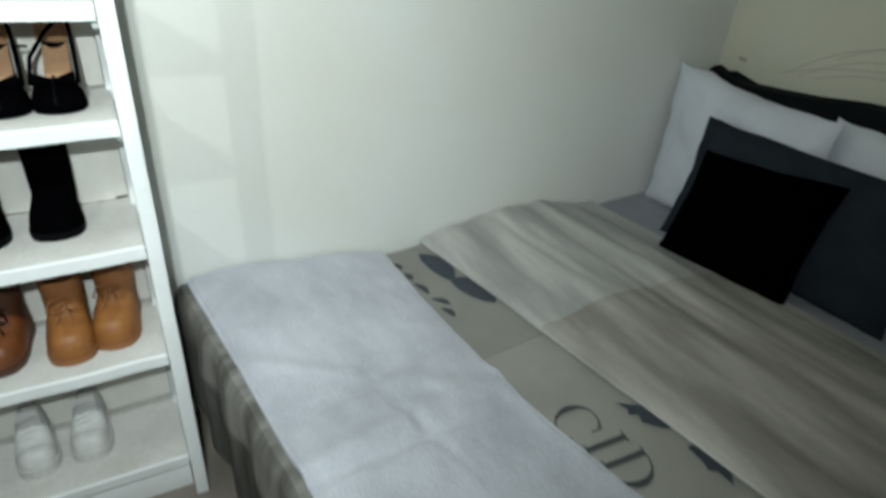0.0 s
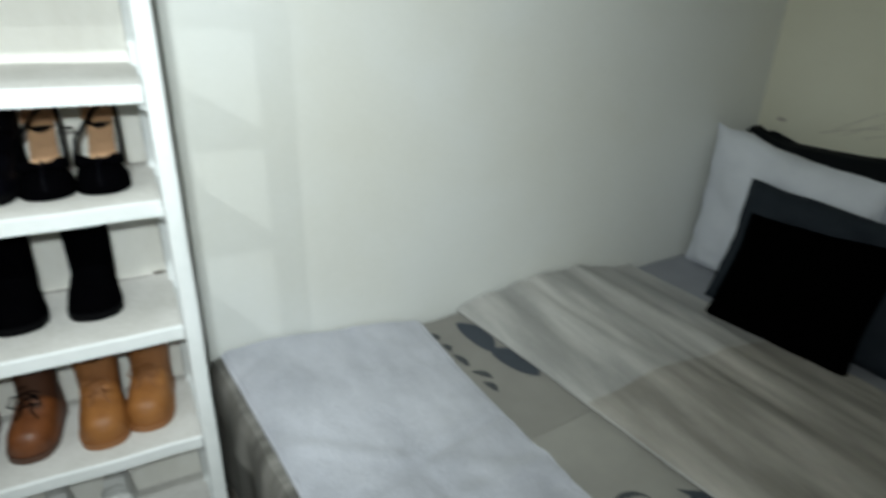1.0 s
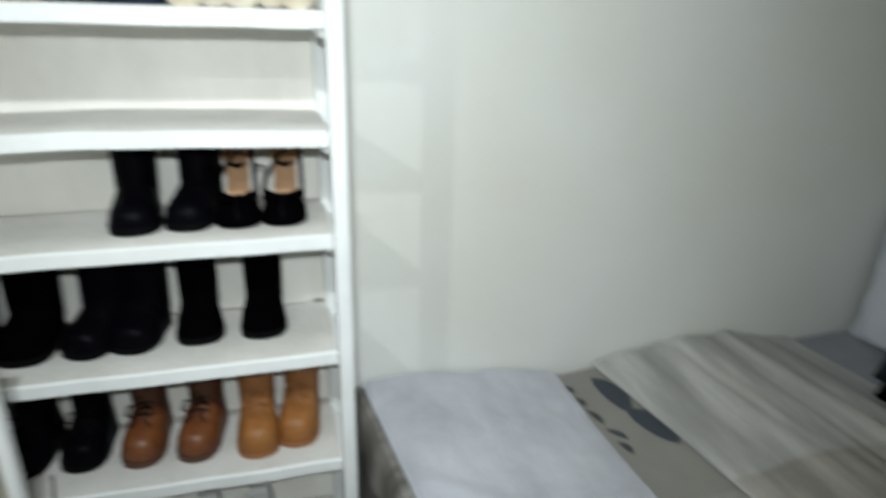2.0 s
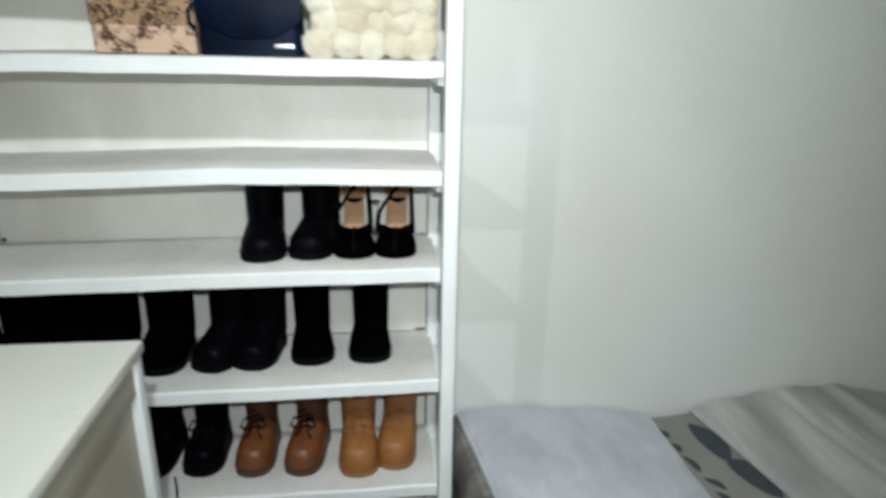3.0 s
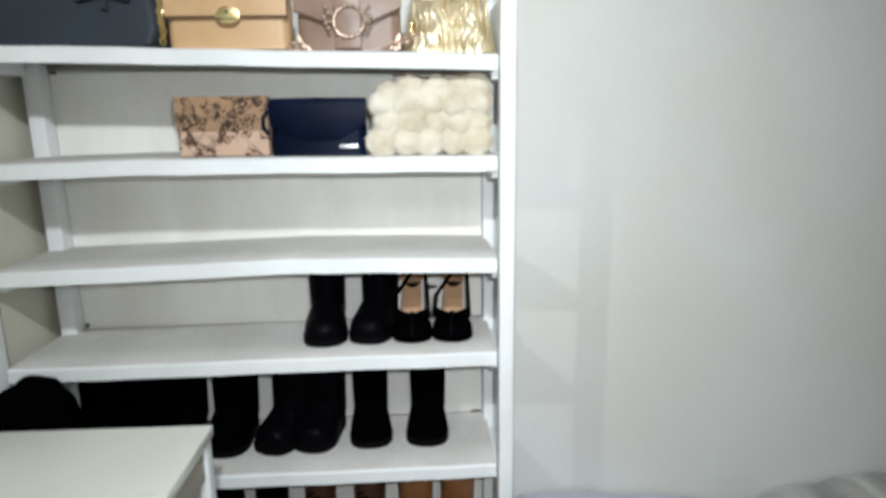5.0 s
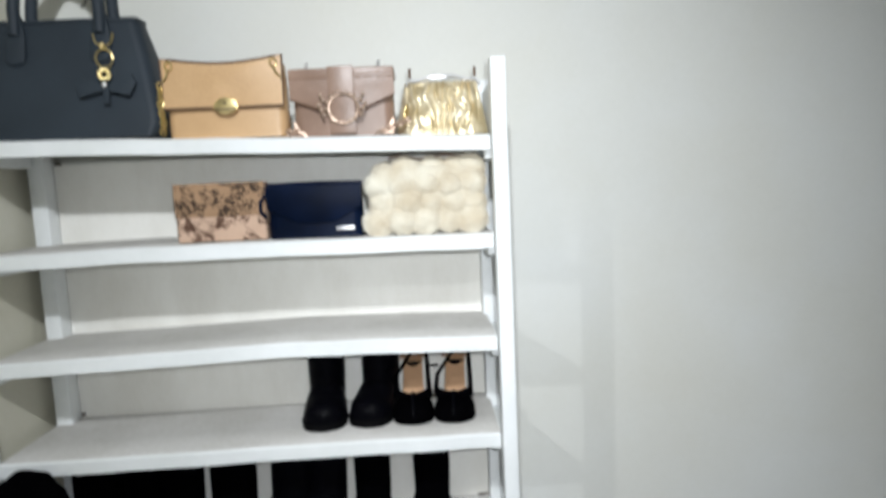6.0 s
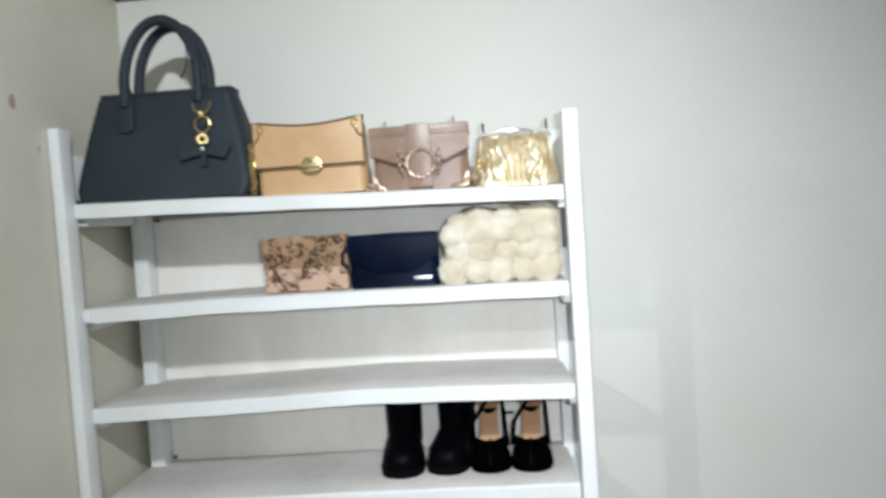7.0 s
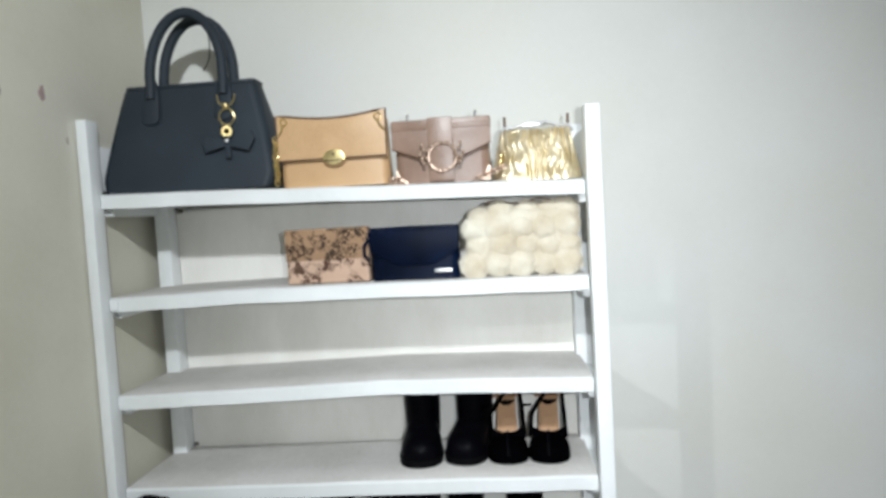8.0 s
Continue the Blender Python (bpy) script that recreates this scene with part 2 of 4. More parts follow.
def sheet(nx, ny, f, thick):
    """A closed cloth of the thickness, from the top surface f(u, v)."""
    bm = bmesh.new()
    top = [[bm.verts.new(f(i / nx, j / ny)) for j in range(ny + 1)] for i in range(nx + 1)]
    low = [[bm.verts.new(Vector(f(i / nx, j / ny)) - Vector((0, 0, thick))) for j in range(ny + 1)] for i in range(nx + 1)]
    for i in range(nx):
        for j in range(ny):
            bm.faces.new((top[i][j], top[i + 1][j], top[i + 1][j + 1], top[i][j + 1]))
            bm.faces.new((low[i][j], low[i][j + 1], low[i + 1][j + 1], low[i + 1][j]))
    for i in range(nx):
        bm.faces.new((top[i][0], low[i][0], low[i + 1][0], top[i + 1][0]))
        bm.faces.new((top[i][ny], top[i + 1][ny], low[i + 1][ny], low[i][ny]))
    for j in range(ny):
        bm.faces.new((top[0][j], top[0][j + 1], low[0][j + 1], low[0][j]))
        bm.faces.new((top[nx][j], low[nx][j], low[nx][j + 1], top[nx][j + 1]))
    return bm


# ---- the room ----
LEFT, RIGHT, BACK, NEAR, TOP = -0.027, 2.89, 0.272, -2.7, 2.48
structure("floor", box(LEFT - 0.1, RIGHT + 0.1, NEAR - 0.1, BACK + 0.1, -0.1, 0), FLOOR, "dark vinyl floor beside the bed and shelf")
structure("wall_back", box(LEFT - 0.1, RIGHT + 0.1, BACK, BACK + 0.1, 0, TOP), WALL, "off-white painted wall behind bed and shelf")
structure("wall_left", box(LEFT - 0.1, LEFT, NEAR, BACK, 0, TOP), WALL_WARM, "beige painted wall beside the shelf")
structure("wall_right", box(RIGHT, RIGHT + 0.1, NEAR, BACK, 0, TOP), WALL_CREAM, "cream painted wall at the head of the bed")
structure("wall_near", box(LEFT - 0.1, RIGHT + 0.1, NEAR - 0.1, NEAR, 0, TOP), WALL, "plain off-white wall closing the room")
structure("ceiling", box(LEFT - 0.1, RIGHT + 0.1, NEAR - 0.1, BACK + 0.1, TOP, TOP + 0.05), CEIL, "low pale board ceiling")
structure("trim", box(LEFT + 0.002, RIGHT - 0.002, BACK - 0.022, BACK + 0.001, 2.100, 2.118, 0.004), TRIM_WOOD, "thin brown wooden trim high on the wall")

# ---- shelving unit ----
BOARDS = [(0.117, 0.117), (0.434, 0.434), (0.705, 0.711), (0.962, 0.970), (1.164, 1.170), (1.375, 1.376), (1.594, 1.567)]
# warp of each board along its length, above the straight line between its ends
WARP_X = (0, 0.25, 0.58, 0.8, 1)
WARPS = {3: (0, 0.0, 0.001, 0.001, 0), 4: (0, 0.004, 0.011, 0.007, 0), 5: (0, 0.005, 0.004, 0.002, 0), 6: (0, 0.001, 0.0, 0.0, 0)}


def warp(k, x):
    return float(np.interp(x, WARP_X, WARPS.get(k, (0, -0.001, -0.002, -0.001, 0))))


def shelf_board(zl, zr, seed):
    nx, rows = 40, []
    outline = [(0.0, -0.030), (-0.001, -0.004), (0.004, 0.0), (0.10, 0.0), (0.249, 0.0), (0.249, -0.018), (0.018, -0.018), (0.016, -0.030)]
    for i in range(nx + 1):
        x = 0.001 + 0.998 * i / nx
        z = zl + (zr - zl) * i / nx
        sag = warp(seed, i / nx)
        w = [noise.noise((x * 9, seed * 7.3, k * 3.1)) * 0.0016 for k in range(3)]
        rows.append([(x, y + (w[0] if k < 3 or k > 5 else 0), z + dz + sag + (w[1] if k < 3 else w[2] if k > 5 else 0)) for k, (y, dz) in enumerate(outline)])
    return loft(rows)


def post(x0, x1, y0, y1, z1, seed):
    bm = box(x0, x1, y0, y1, 0, z1, 0.003)
    cuts = [e for e in bm.edges if abs(e.verts[0].co.z - e.verts[1].co.z) > 0.5]
    bmesh.ops.subdivide_edges(bm, edges=cuts, cuts=24)
    for v in bm.verts:
        v.co.x += noise.noise((seed, 0, v.co.z * 6)) * 0.0012
        v.co.y += noise.noise((seed, 5, v.co.z * 6)) * 0.0012
    return bm


unit = thing("shelving_unit", "tall white painted wooden shelf with open ladder sides, against the wall", "shelf")
for x0, x1, z1 in ((-0.024, -0.001, 1.747), (1.001, 1.030, 1.707)):
    part("post", post(x0, x1, -0.027, 0.012, z1, x0 * 3), WHITE, unit)
for x0, x1 in ((-0.001, 0.034), (0.992, 1.028)):
    part("post", post(x0, x1, 0.205, 0.249, 1.70, x0 * 3 + 1), WHITE, unit)
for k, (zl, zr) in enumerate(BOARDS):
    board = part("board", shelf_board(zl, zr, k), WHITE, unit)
    # upward faces behind the front edge get a darker, matter beige
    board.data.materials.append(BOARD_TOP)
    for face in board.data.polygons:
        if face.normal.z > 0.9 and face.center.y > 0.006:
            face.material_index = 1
for k, (zl, zr) in enumerate(BOARDS):
    for x0, x1, z in ((-0.020, 0.012, zl), (0.990, 1.020, zr)):
        part("cleat", box(x0, x1, 0.022, 0.204, z - 0.046, z - 0.0195, 0.003), WHITE, unit)
for x0, x1, z in ((-0.024, -0.013, 1.603), (1.006, 1.026, 1.575)):
    part("side_board", box(x0, x1, 0.0125, 0.2045, z, z + 0.095, 0.003), WHITE, unit)
part("kick_panel", box(0.001, 0.999, 0.012, 0.030, 0.0, 0.0865, 0.003), WHITE, unit)
for k in range(6):
    z0, z1 = min(BOARDS[k]) - 0.008, min(BOARDS[k + 1]) - 0.012
    part("back_panel", box(0.035, 0.991, 0.2455, 0.2485, z0, z1), PANEL, unit)

for x0, x1, z in ((0.002, 0.020, 1.375), (0.977, 0.9985, 1.376), (0.979, 0.9985, 1.170)):
    part("end_block", box(x0, x1, -0.0045, 0.004, z - 0.028, z - 0.003, 0.002), WHITE, unit)
for x0, x1, y0, y1, z0, z1 in ((0.037, 0.052, 0.2430, 0.2462, 1.553, 1.561), (0.036, 0.045, 0.2430, 0.2462, 0.966, 0.974), (0.930, 0.988, 0.0105, 0.0125, 0.0825, 0.0865), (0.965, 0.990, 0.2430, 0.2460, 0.713, 0.717), (0.036, 0.985, 0.2440, 0.2460, 0.7085, 0.7115)):
    part("dirt_mark", box(x0, x1, y0, y1, z0, z1, 0.0006), DARK_GAP, unit, "dark dirt in a joint")


def shelf_z(k, x):
    zl, zr = BOARDS[k]
    return zl + (zr - zl) * x + warp(k, x) + 0.001


# ---- white chest in front ----
chest = thing("chest", "cream laminate chest with a framed side, before the shelf", "cabinet", at=(0, 0, 0))
CX, CY0, CY1, CZ = 0.452, -0.72, -0.14, 0.90
part("top", box(LEFT + 0.006, CX, CY0, CY1, CZ - 0.022, CZ, 0.004), CREAM, chest)
for y0, y1 in ((CY1 - 0.036, CY1 - 0.006), (CY0 + 0.006, CY0 + 0.036)):
    part("corner_post", box(CX - 0.028, CX - 0.004, y0, y1, 0, CZ - 0.0225, 0.006, 3), WHITE, chest)
# rail and recessed panel carry the overhang's shade in their colour
part("side_rail", box(CX - 0.028, CX - 0.010, CY0 + 0.0365, CY1 - 0.0365, CZ - 0.09, CZ - 0.0225, 0.002), SHADED_SIDE, chest)
part("side_panel", box(CX - 0.030, CX - 0.022, CY0 + 0.0365, CY1 - 0.0365, 0.03, CZ - 0.0905, 0.001), SHADED_SIDE, chest)
part("back_panel", box(LEFT + 0.010, CX - 0.0345, CY1 - 0.020, CY1 - 0.012, 0.03, CZ - 0.0225, 0.001), CREAM, chest)
part("side_panel", box(LEFT + 0.010, LEFT + 0.026, CY0 + 0.02, CY1 - 0.021, 0.0, CZ - 0.0225, 0.001), CREAM, chest)
for z0 in (0.06, 0.33, 0.60):
    front = part("drawer", box(LEFT + 0.028, CX - 0.036, CY0 + 0.002, CY0 + 0.022, z0, z0 + 0.255, 0.004), CREAM, chest)
    part("handle", tube([(0.16, CY0 + 0.002, z0 + 0.13), (0.165, CY0 - 0.02, z0 + 0.13), (0.265, CY0 - 0.02, z0 + 0.13), (0.27, CY0 + 0.002, z0 + 0.13)], 0.005), SILVER, front)

# ---- bed ----
def smooth_line(x, xs, zs):
    for a, b, p, q in zip(xs, xs[1:], zs, zs[1:]):
        if x <= b:
            t = min(max((x - a) / (b - a), 0), 1)
            return p + (q - p) * t * t * (3 - 2 * t)
    return zs[-1]


BED_X = (1.05, 1.20, 1.43, 1.65, 1.86, 2.07, 2.33, 2.63, 2.90)
BED_Z = (0.440, 0.448, 0.425, 0.402, 0.424, 0.440, 0.432, 0.440, 0.440)
NEAR_EDGE, WALL_EDGE, SKEW = -0.96, 0.262, 0.115


def bed_top(x, y, rough=0.006):
    z = smooth_line(x, BED_X, BED_Z)
    return z + noise.noise((x * 3.1, y * 2.6, 1.7)) * rough + noise.noise((x * 9, y * 7, 4.2)) * rough * 0.35


def skewed(s, y):
    return s - SKEW * (y - 0.25)


def drape(s0, s1, lift, foot=0.0, side=0.0, ripple=0.0):
    """A cloth on the bed between two cross lines, hanging over the foot and over the open side by so much."""
    width, length = WALL_EDGE - NEAR_EDGE, s1 - s0

    def f(u, v):
        a, b = u * (length + foot) - foot, v * (width + side)
        s, y = s0 + max(a, 0), WALL_EDGE - min(b, width)
        x = skewed(s, y)
        hang_a, hang_b = max(-a, 0), max(b - width, 0)
        fold = 0.5 + 0.5 * math.sin(y * 31 + 2 * noise.noise((y * 5, 0, 3)))
        x -= min(hang_a, 0.03) * 0.8 + 0.018 * fold * min(1, hang_a / 0.12)
        fold = 0.5 + 0.5 * math.sin(x * 29 + 2 * noise.noise((x * 5, 0, 8)))
        y -= min(hang_b, 0.03) * 0.8 + 0.018 * fold * min(1, hang_b / 0.12)
        z = bed_top(x, y) + lift + ripple * noise.noise((x * 16, y * 3.5, 2.2))
        return Vector((min(x, 2.812), min(y, WALL_EDGE), max(z - max(0, hang_a - 0.012) - max(0, hang_b - 0.012), 0.03)))

    return f


bed = thing("bed", "low bed with mattress and dark fabric headboard, along the wall", "bed")
part("base", box(1.20, 2.80, -0.90, 0.250, 0.06, 0.20, 0.01), SATIN_DARK, bed)
for x in (1.26, 2.72):
    for y in (-0.84, 0.19):
        part("leg", box(x, x + 0.06, y, y + 0.06, 0, 0.062, 0.004), EDGE, bed)
part("mattress", box(1.19, 2.80, -0.93, 0.255, 0.20, 0.385, 0.03, 3), SHEET, bed)
HEAD = [(-0.95, 0.20), (0.262, 0.20), (0.262, 0.868), (0.245, 0.885), (0.222, 0.878), (0.20, 0.862), (0.10, 0.858), (0.0, 0.866), (-0.12, 0.878), (-0.25, 0.884), (-0.33, 0.905), (-0.45, 0.93), (-0.60, 0.93), (-0.75, 0.91), (-0.95, 0.87)]
bm = loft([[(x, y, z) for y, z in HEAD] for x in (2.815, 2.880)])
bmesh.ops.bevel(bm, geom=[e for e in bm.edges if abs(e.verts[0].co.x - e.verts[1].co.x) < 1e-6], offset=0.015, segments=3, affect="EDGES")
part("headboard", bm, CHARCOAL, bed)

sheet_ob = part("fitted_sheet", sheet(16, 40, drape(2.28, 2.93, -0.006), 0.03), SHEET)
tagged(sheet_ob, "blue-grey fitted sheet at the head of the bed", "sheet")
spread = part("bedspread", sheet(60, 60, drape(1.085, 2.36, 0.0, foot=0.38, side=0.36), 0.006), COTTON)
tagged(spread, "taupe printed cotton bedspread hanging over the bed foot", "bedspread")
def spread_half(u, v):
    y = WALL_EDGE - 0.002 - v * 0.53
    x = 1.50 + 0.38 * u + 0.10 * v
    return Vector((x, y, bed_top(x, y) + 0.0022))


part("panel", sheet(40, 50, spread_half, 0.004), COTTON_DARK, spread, "darker taupe panel")
bm = sheet(18, 60, drape(1.079, 1.135, 0.003, foot=0.375, side=0.02), 0.004)
tagged(part("valance", bm, SATIN_DARK), "dark taupe satin drape hanging at the bed foot", "valance")


def runner_top(u, v):
    y = WALL_EDGE - v * (WALL_EDGE - NEAR_EDGE)
    edge = 0.006 * noise.noise((y * 4, 1, 1))
    q = 0.25 - y
    x0, x1 = skewed(1.082, y), 1.627 + 0.09 * max(q, 0) ** 2.2
    x = x0 + (x1 - x0) * u + edge
    crease = 0.012 * math.exp(-((y + 0.43 - 0.25 * (x - 1.3)) / 0.028) ** 2) + 0.006 * math.exp(-((y + 0.22 + 0.5 * (x - 1.3)) / 0.03) ** 2)
    lift = (0.015 + crease + 0.005 * noise.noise((x * 7, y * 7, 3)) + 0.0025 * noise.noise((x * 24, y * 20, 9)) - 0.010 * math.exp(-((y + 0.30 - 0.35 * (x - 1.3)) / 0.016) ** 2) - 0.008 * math.exp(-((y + 0.48 - 0.15 * (x - 1.3)) / 0.014) ** 2) - 0.008 * math.exp(-((x - 1.40 + 0.25 * (y + 0.35)) / 0.014) ** 2) * math.exp(-((y + 0.40) / 0.16) ** 2) + 0.010 * max(0, 0.25 - abs(noise.noise((x * 3.5, y * 2.5, 12)))) - 0.006 * (abs(2 * u - 1) > 0.97))
    return Vector((x, y, bed_top(x, y) + max(lift, 0.010)))


blanket = part("blanket", sheet(80, 150, runner_top, 0.011), FLEECE)
tagged(blanket, "pale grey plush fleece blanket laid across the bed foot", "blanket")


def fold_top(v0, v1):
    def f(u, w):
        v = v0 + (v1 - v0) * w
        y = WALL_EDGE - v * (WALL_EDGE - NEAR_EDGE)
        s = 1.752 + 0.655 * u + 0.035 * v * (1 - u)
        x = skewed(s, y)
        bulge = 0.022 * math.sin(math.pi * min(1, u * 1.05)) ** 0.5
        along = 0.016 * noise.noise((s * 13, y * 1.6, 5)) + 0.003 * noise.noise((s * 40, y * 3, 7))
        return Vector((x, y, bed_top(x, y) + 0.014 + bulge + along * min(1, 6 * u * (1 - u) + 0.2)))

    return f


fold = thing("folded_cover", "grey striped satin cover folded back over the bed", "cover")
part("panel", sheet(70, 36, fold_top(0, 0.425), 0.010), SATIN_PALE, fold, "paler striped satin panel")
part("panel", sheet(70, 44, fold_top(0.4255, 1), 0.010), SATIN, fold)
hem = [fold_top(0, 1)(0, k / 60) + Vector((-0.001, 0, -0.003)) for k in range(61)]
part("hem", tube(hem, 0.0035, 6), SATIN_PALE, fold, "pale piped hem")


# ---- printed motifs on the bedspread ----
def motif(points, mat, name, label):
    """A flat print with the outline (x, y), laid on the spread."""
    bm = bmesh.new()
    c = [sum(p[k] for p in points) / len(points) for k in (0, 1)]
    rim = [bm.verts.new((x, y, bed_top(x, y) + 0.0045)) for x, y in points]
    mid = [bm.verts.new(((x + c[0]) / 2, (y + c[1]) / 2, bed_top((x + c[0]) / 2, (y + c[1]) / 2) + 0.0045)) for x, y in points]
    hub = bm.verts.new((*c, bed_top(*c) + 0.0045))
    k = len(points)
    for i in range(k):
        bm.faces.new((rim[i], rim[(i + 1) % k], mid[(i + 1) % k], mid[i]))
        bm.faces.new((mid[i], mid[(i + 1) % k], hub))
    return part(name, bm, mat, spread, label)


def leaf(x0, y0, x1, y1, wide, bend=0.0):
    d, out = Vector((x1 - x0, y1 - y0)), []
    n = Vector((-d.y, d.x)).normalized()
    for side in (1, -1):
        for i in range(9):
            t = i / 8 if side > 0 else 1 - i / 8
            if side < 0 and i in (0, 8):
                continue
            p = Vector((x0, y0)) + d * t + n * (side * wide * math.sin(math.pi * t) ** 0.7 + bend * math.sin(math.pi * t))
            out.append((p.x, p.y))
    return out


motif(leaf(1.722, 0.215, 1.745, 0.035, 0.030, 0.012), PRINT_INK, "printed_leaf", "dark slate leaf print")
motif(leaf(1.742, 0.055, 1.790, -0.110, 0.036, 0.014), PRINT_INK, "printed_leaf", "dark slate leaf print")
motif([(1.826, -0.535), (1.838, -0.560), (1.829, -0.575), (1.846, -0.585), (1.838, -0.605), (1.868, -0.640), (1.92, -0.66), (1.93, -0.60), (1.87, -0.565)], PRINT_INK, "printed_star", "dark slate star print")
motif([(1.872, -0.695), (1.872, -0.735), (1.866, -0.755), (1.880, -0.765), (1.882, -0.800), (1.905, -0.775), (1.95, -0.76), (1.94, -0.70)], PRINT_INK, "printed_star", "dark slate star print")


def bowl(bm, place, a0, a1, rx, rz, cx, cz, thick, thin, n=20):
    """A curved stroke, thick at its side and thin at its ends, in letter units."""
    rows = []
    for i in range(n + 1):
        a = radians(a0 + (a1 - a0) * i / n)
        w = thin + (thick - thin) * abs(math.cos(a)) ** 1.6
        rows.append([bm.verts.new(place(cx + (rx - k * w) * math.cos(a), cz + (rz - k * thin) * math.sin(a))) for k in (0, 0.5, 1)])
    for p, q in zip(rows, rows[1:]):
        for k in (0, 1):
            bm.faces.new((p[k], q[k], q[k + 1], p[k + 1]))


def stroke(bm, place, x0, x1, z0, z1, n=6):
    """A straight bar, in letter units."""
    rows = [[bm.verts.new(place(x, z0 + (z1 - z0) * i / n)) for x in (x0, x1)] for i in range(n + 1)]
    for p, q in zip(rows, rows[1:]):
        bm.faces.new((p[0], p[1], q[1], q[0]))


def printed(letter, x, y, tall, mat, turn=-97):
    """A serif capital printed on the spread."""
    m, bm = pose(x, y, 0, 0, 0, turn), bmesh.new()

    def place(u, w):
        p = m @ Vector((u * tall, w * tall, 0))
        return Vector((p.x, p.y, bed_top(p.x, p.y) + 0.0040))

    if letter == "C":
        bowl(bm, place, 48, 318, 0.56, 0.51, 0.56, 0.5, 0.17, 0.035)
        stroke(bm, place, 0.91, 0.95, 0.66, 0.94)
    if letter == "I" or letter == "D":
        stroke(bm, place, 0.10, 0.25, 0.0, 1.0)
        for z in (0.0, 0.965):
            stroke(bm, place, 0.0, 0.35 if letter == "I" else 0.10, z, z + 0.035, 1)
    if letter == "D":
        bowl(bm, place, -90, 90, 0.66, 0.5, 0.25, 0.5, 0.17, 0.035)
    return part("printed_letter", bm, mat, spread)


for ch, x, y in (("C", 1.688, -0.482), ("I", 1.700, -0.588), ("D", 1.706, -0.636)):
    printed(ch, x, y, 0.089, PRINT_GREY)
for x0, y0, x1, y1 in ((1.632, 0.20, 1.640, 0.16), (1.640, 0.14, 1.646, 0.10), (1.645, 0.085, 1.660, 0.02), (1.655, 0.0, 1.690, -0.05), (1.66, -0.05, 1.675, -0.10)):
    motif(leaf(x0, y0, x1, y1, 0.010, 0.006), PRINT_GREY, "printed_scroll", "grey scroll print")


# ---- pillows ----
def cushion(w, h, t, pinch=0.06, n=18, power=0.45):
    """A stuffed cushion in the x-z plane, standing on z = 0."""
    bm = bmesh.new()
    grid = {}
    for side in (1, -1):
        for i in range(n + 1):
            for j in range(n + 1):
                u, v = 2 * i / n - 1, 2 * j / n - 1
                rim = i in (0, n) or j in (0, n)
                if rim and side < 0:
                    grid[side, i, j] = grid[1, i, j]
                    continue
                fat = ((1 - u * u) * (1 - v * v)) ** power
                x = w / 2 * u * (1 - pinch * (1 - v * v))
                z = h / 2 * v * (1 - pinch * (1 - u * u)) + h / 2
                wob = 0.012 * noise.noise((u * 2 + w * 9, v * 2, side)) * fat
                grid[side, i, j] = bm.verts.new((x, side * (t / 2 * fat) + wob, z))
    for side in (1, -1):
        for i in range(n):
            for j in range(n):
                q = [grid[side, i, j], grid[side, i + 1, j], grid[side, i + 1, j + 1], grid[side, i, j + 1]]
                bm.faces.new(q if side > 0 else q[::-1])
    return bm


def pillow(name, bm, mat, label, category, x, y, z, lean, turn, roll=0.0, group="pillows on the bed"):
    ob = part(name, bm, mat, None, "", True, 60)
    ob.matrix_basis = Matrix.Translation((x, y, z)) @ pose(0, 0, 0, 0, 0, turn) @ pose(0, 0, 0, lean, 0, 0) @ pose(0, 0, 0, 0, roll, 0)
    return tagged(ob, label, category, group)


def slumped(bm, w, drop, wave=0.010):
    """Lets one end of a pillow sag and its edges ripple."""
    for v in bm.verts:
        t = 0.5 - v.co.x / w
        v.co.z *= 1 - drop * t * t * (3 - 2 * t)
        v.co.z += wave * noise.noise((v.co.x * 9, v.co.z * 7, 3.3)) * min(1, v.co.z / 0.1)
        v.co.y += 0.012 * noise.noise((v.co.x * 12, v.co.z * 12, 8.1)) + 0.006 * noise.noise((v.co.x * 30, v.co.z * 24, 2.1))
    return bm


pillow("pillow", slumped(cushion(0.57, 0.485, 0.11, 0.05, 30, 0.36), 0.57, 0.13, 0.022), PILLOW_LIGHT, "pale grey bed pillow propped against the headboard", "pillow", 2.655, -0.040, 0.436, 5, 92, 2.0)
pillow("pillow", slumped(cushion(0.56, 0.44, 0.14, 0.04, 26), 0.56, 0.06), PILLOW_LIGHT, "pale grey bed pillow behind the slate cushion", "pillow", 2.70, -0.525, 0.432, 11, 91)
pillow("cushion", slumped(cushion(0.68, 0.380, 0.09, 0.04, 26, 0.33), 0.68, 0.02, 0.006), SLATE, "slate grey cushion leaning on the pale pillows", "cushion", 2.545, -0.315, 0.432, 17, 98)
pillow("cushion", slumped(cushion(0.395, 0.330, 0.10, 0.06, 24, 0.36), 0.395, -0.07, 0.008), BLACK_CLOTH, "square black cushion in front of the slate cushion", "cushion", 2.428, -0.266, 0.434, 25, 101)


# ---- shoes ----
FOOT_S = (0, 0.03, 0.10, 0.22, 0.36, 0.52, 0.70, 0.88, 0.96, 1.0)
FOOT_W = (0.16, 0.56, 0.84, 0.98, 1.0, 0.90, 0.80, 0.76, 0.62, 0.36)


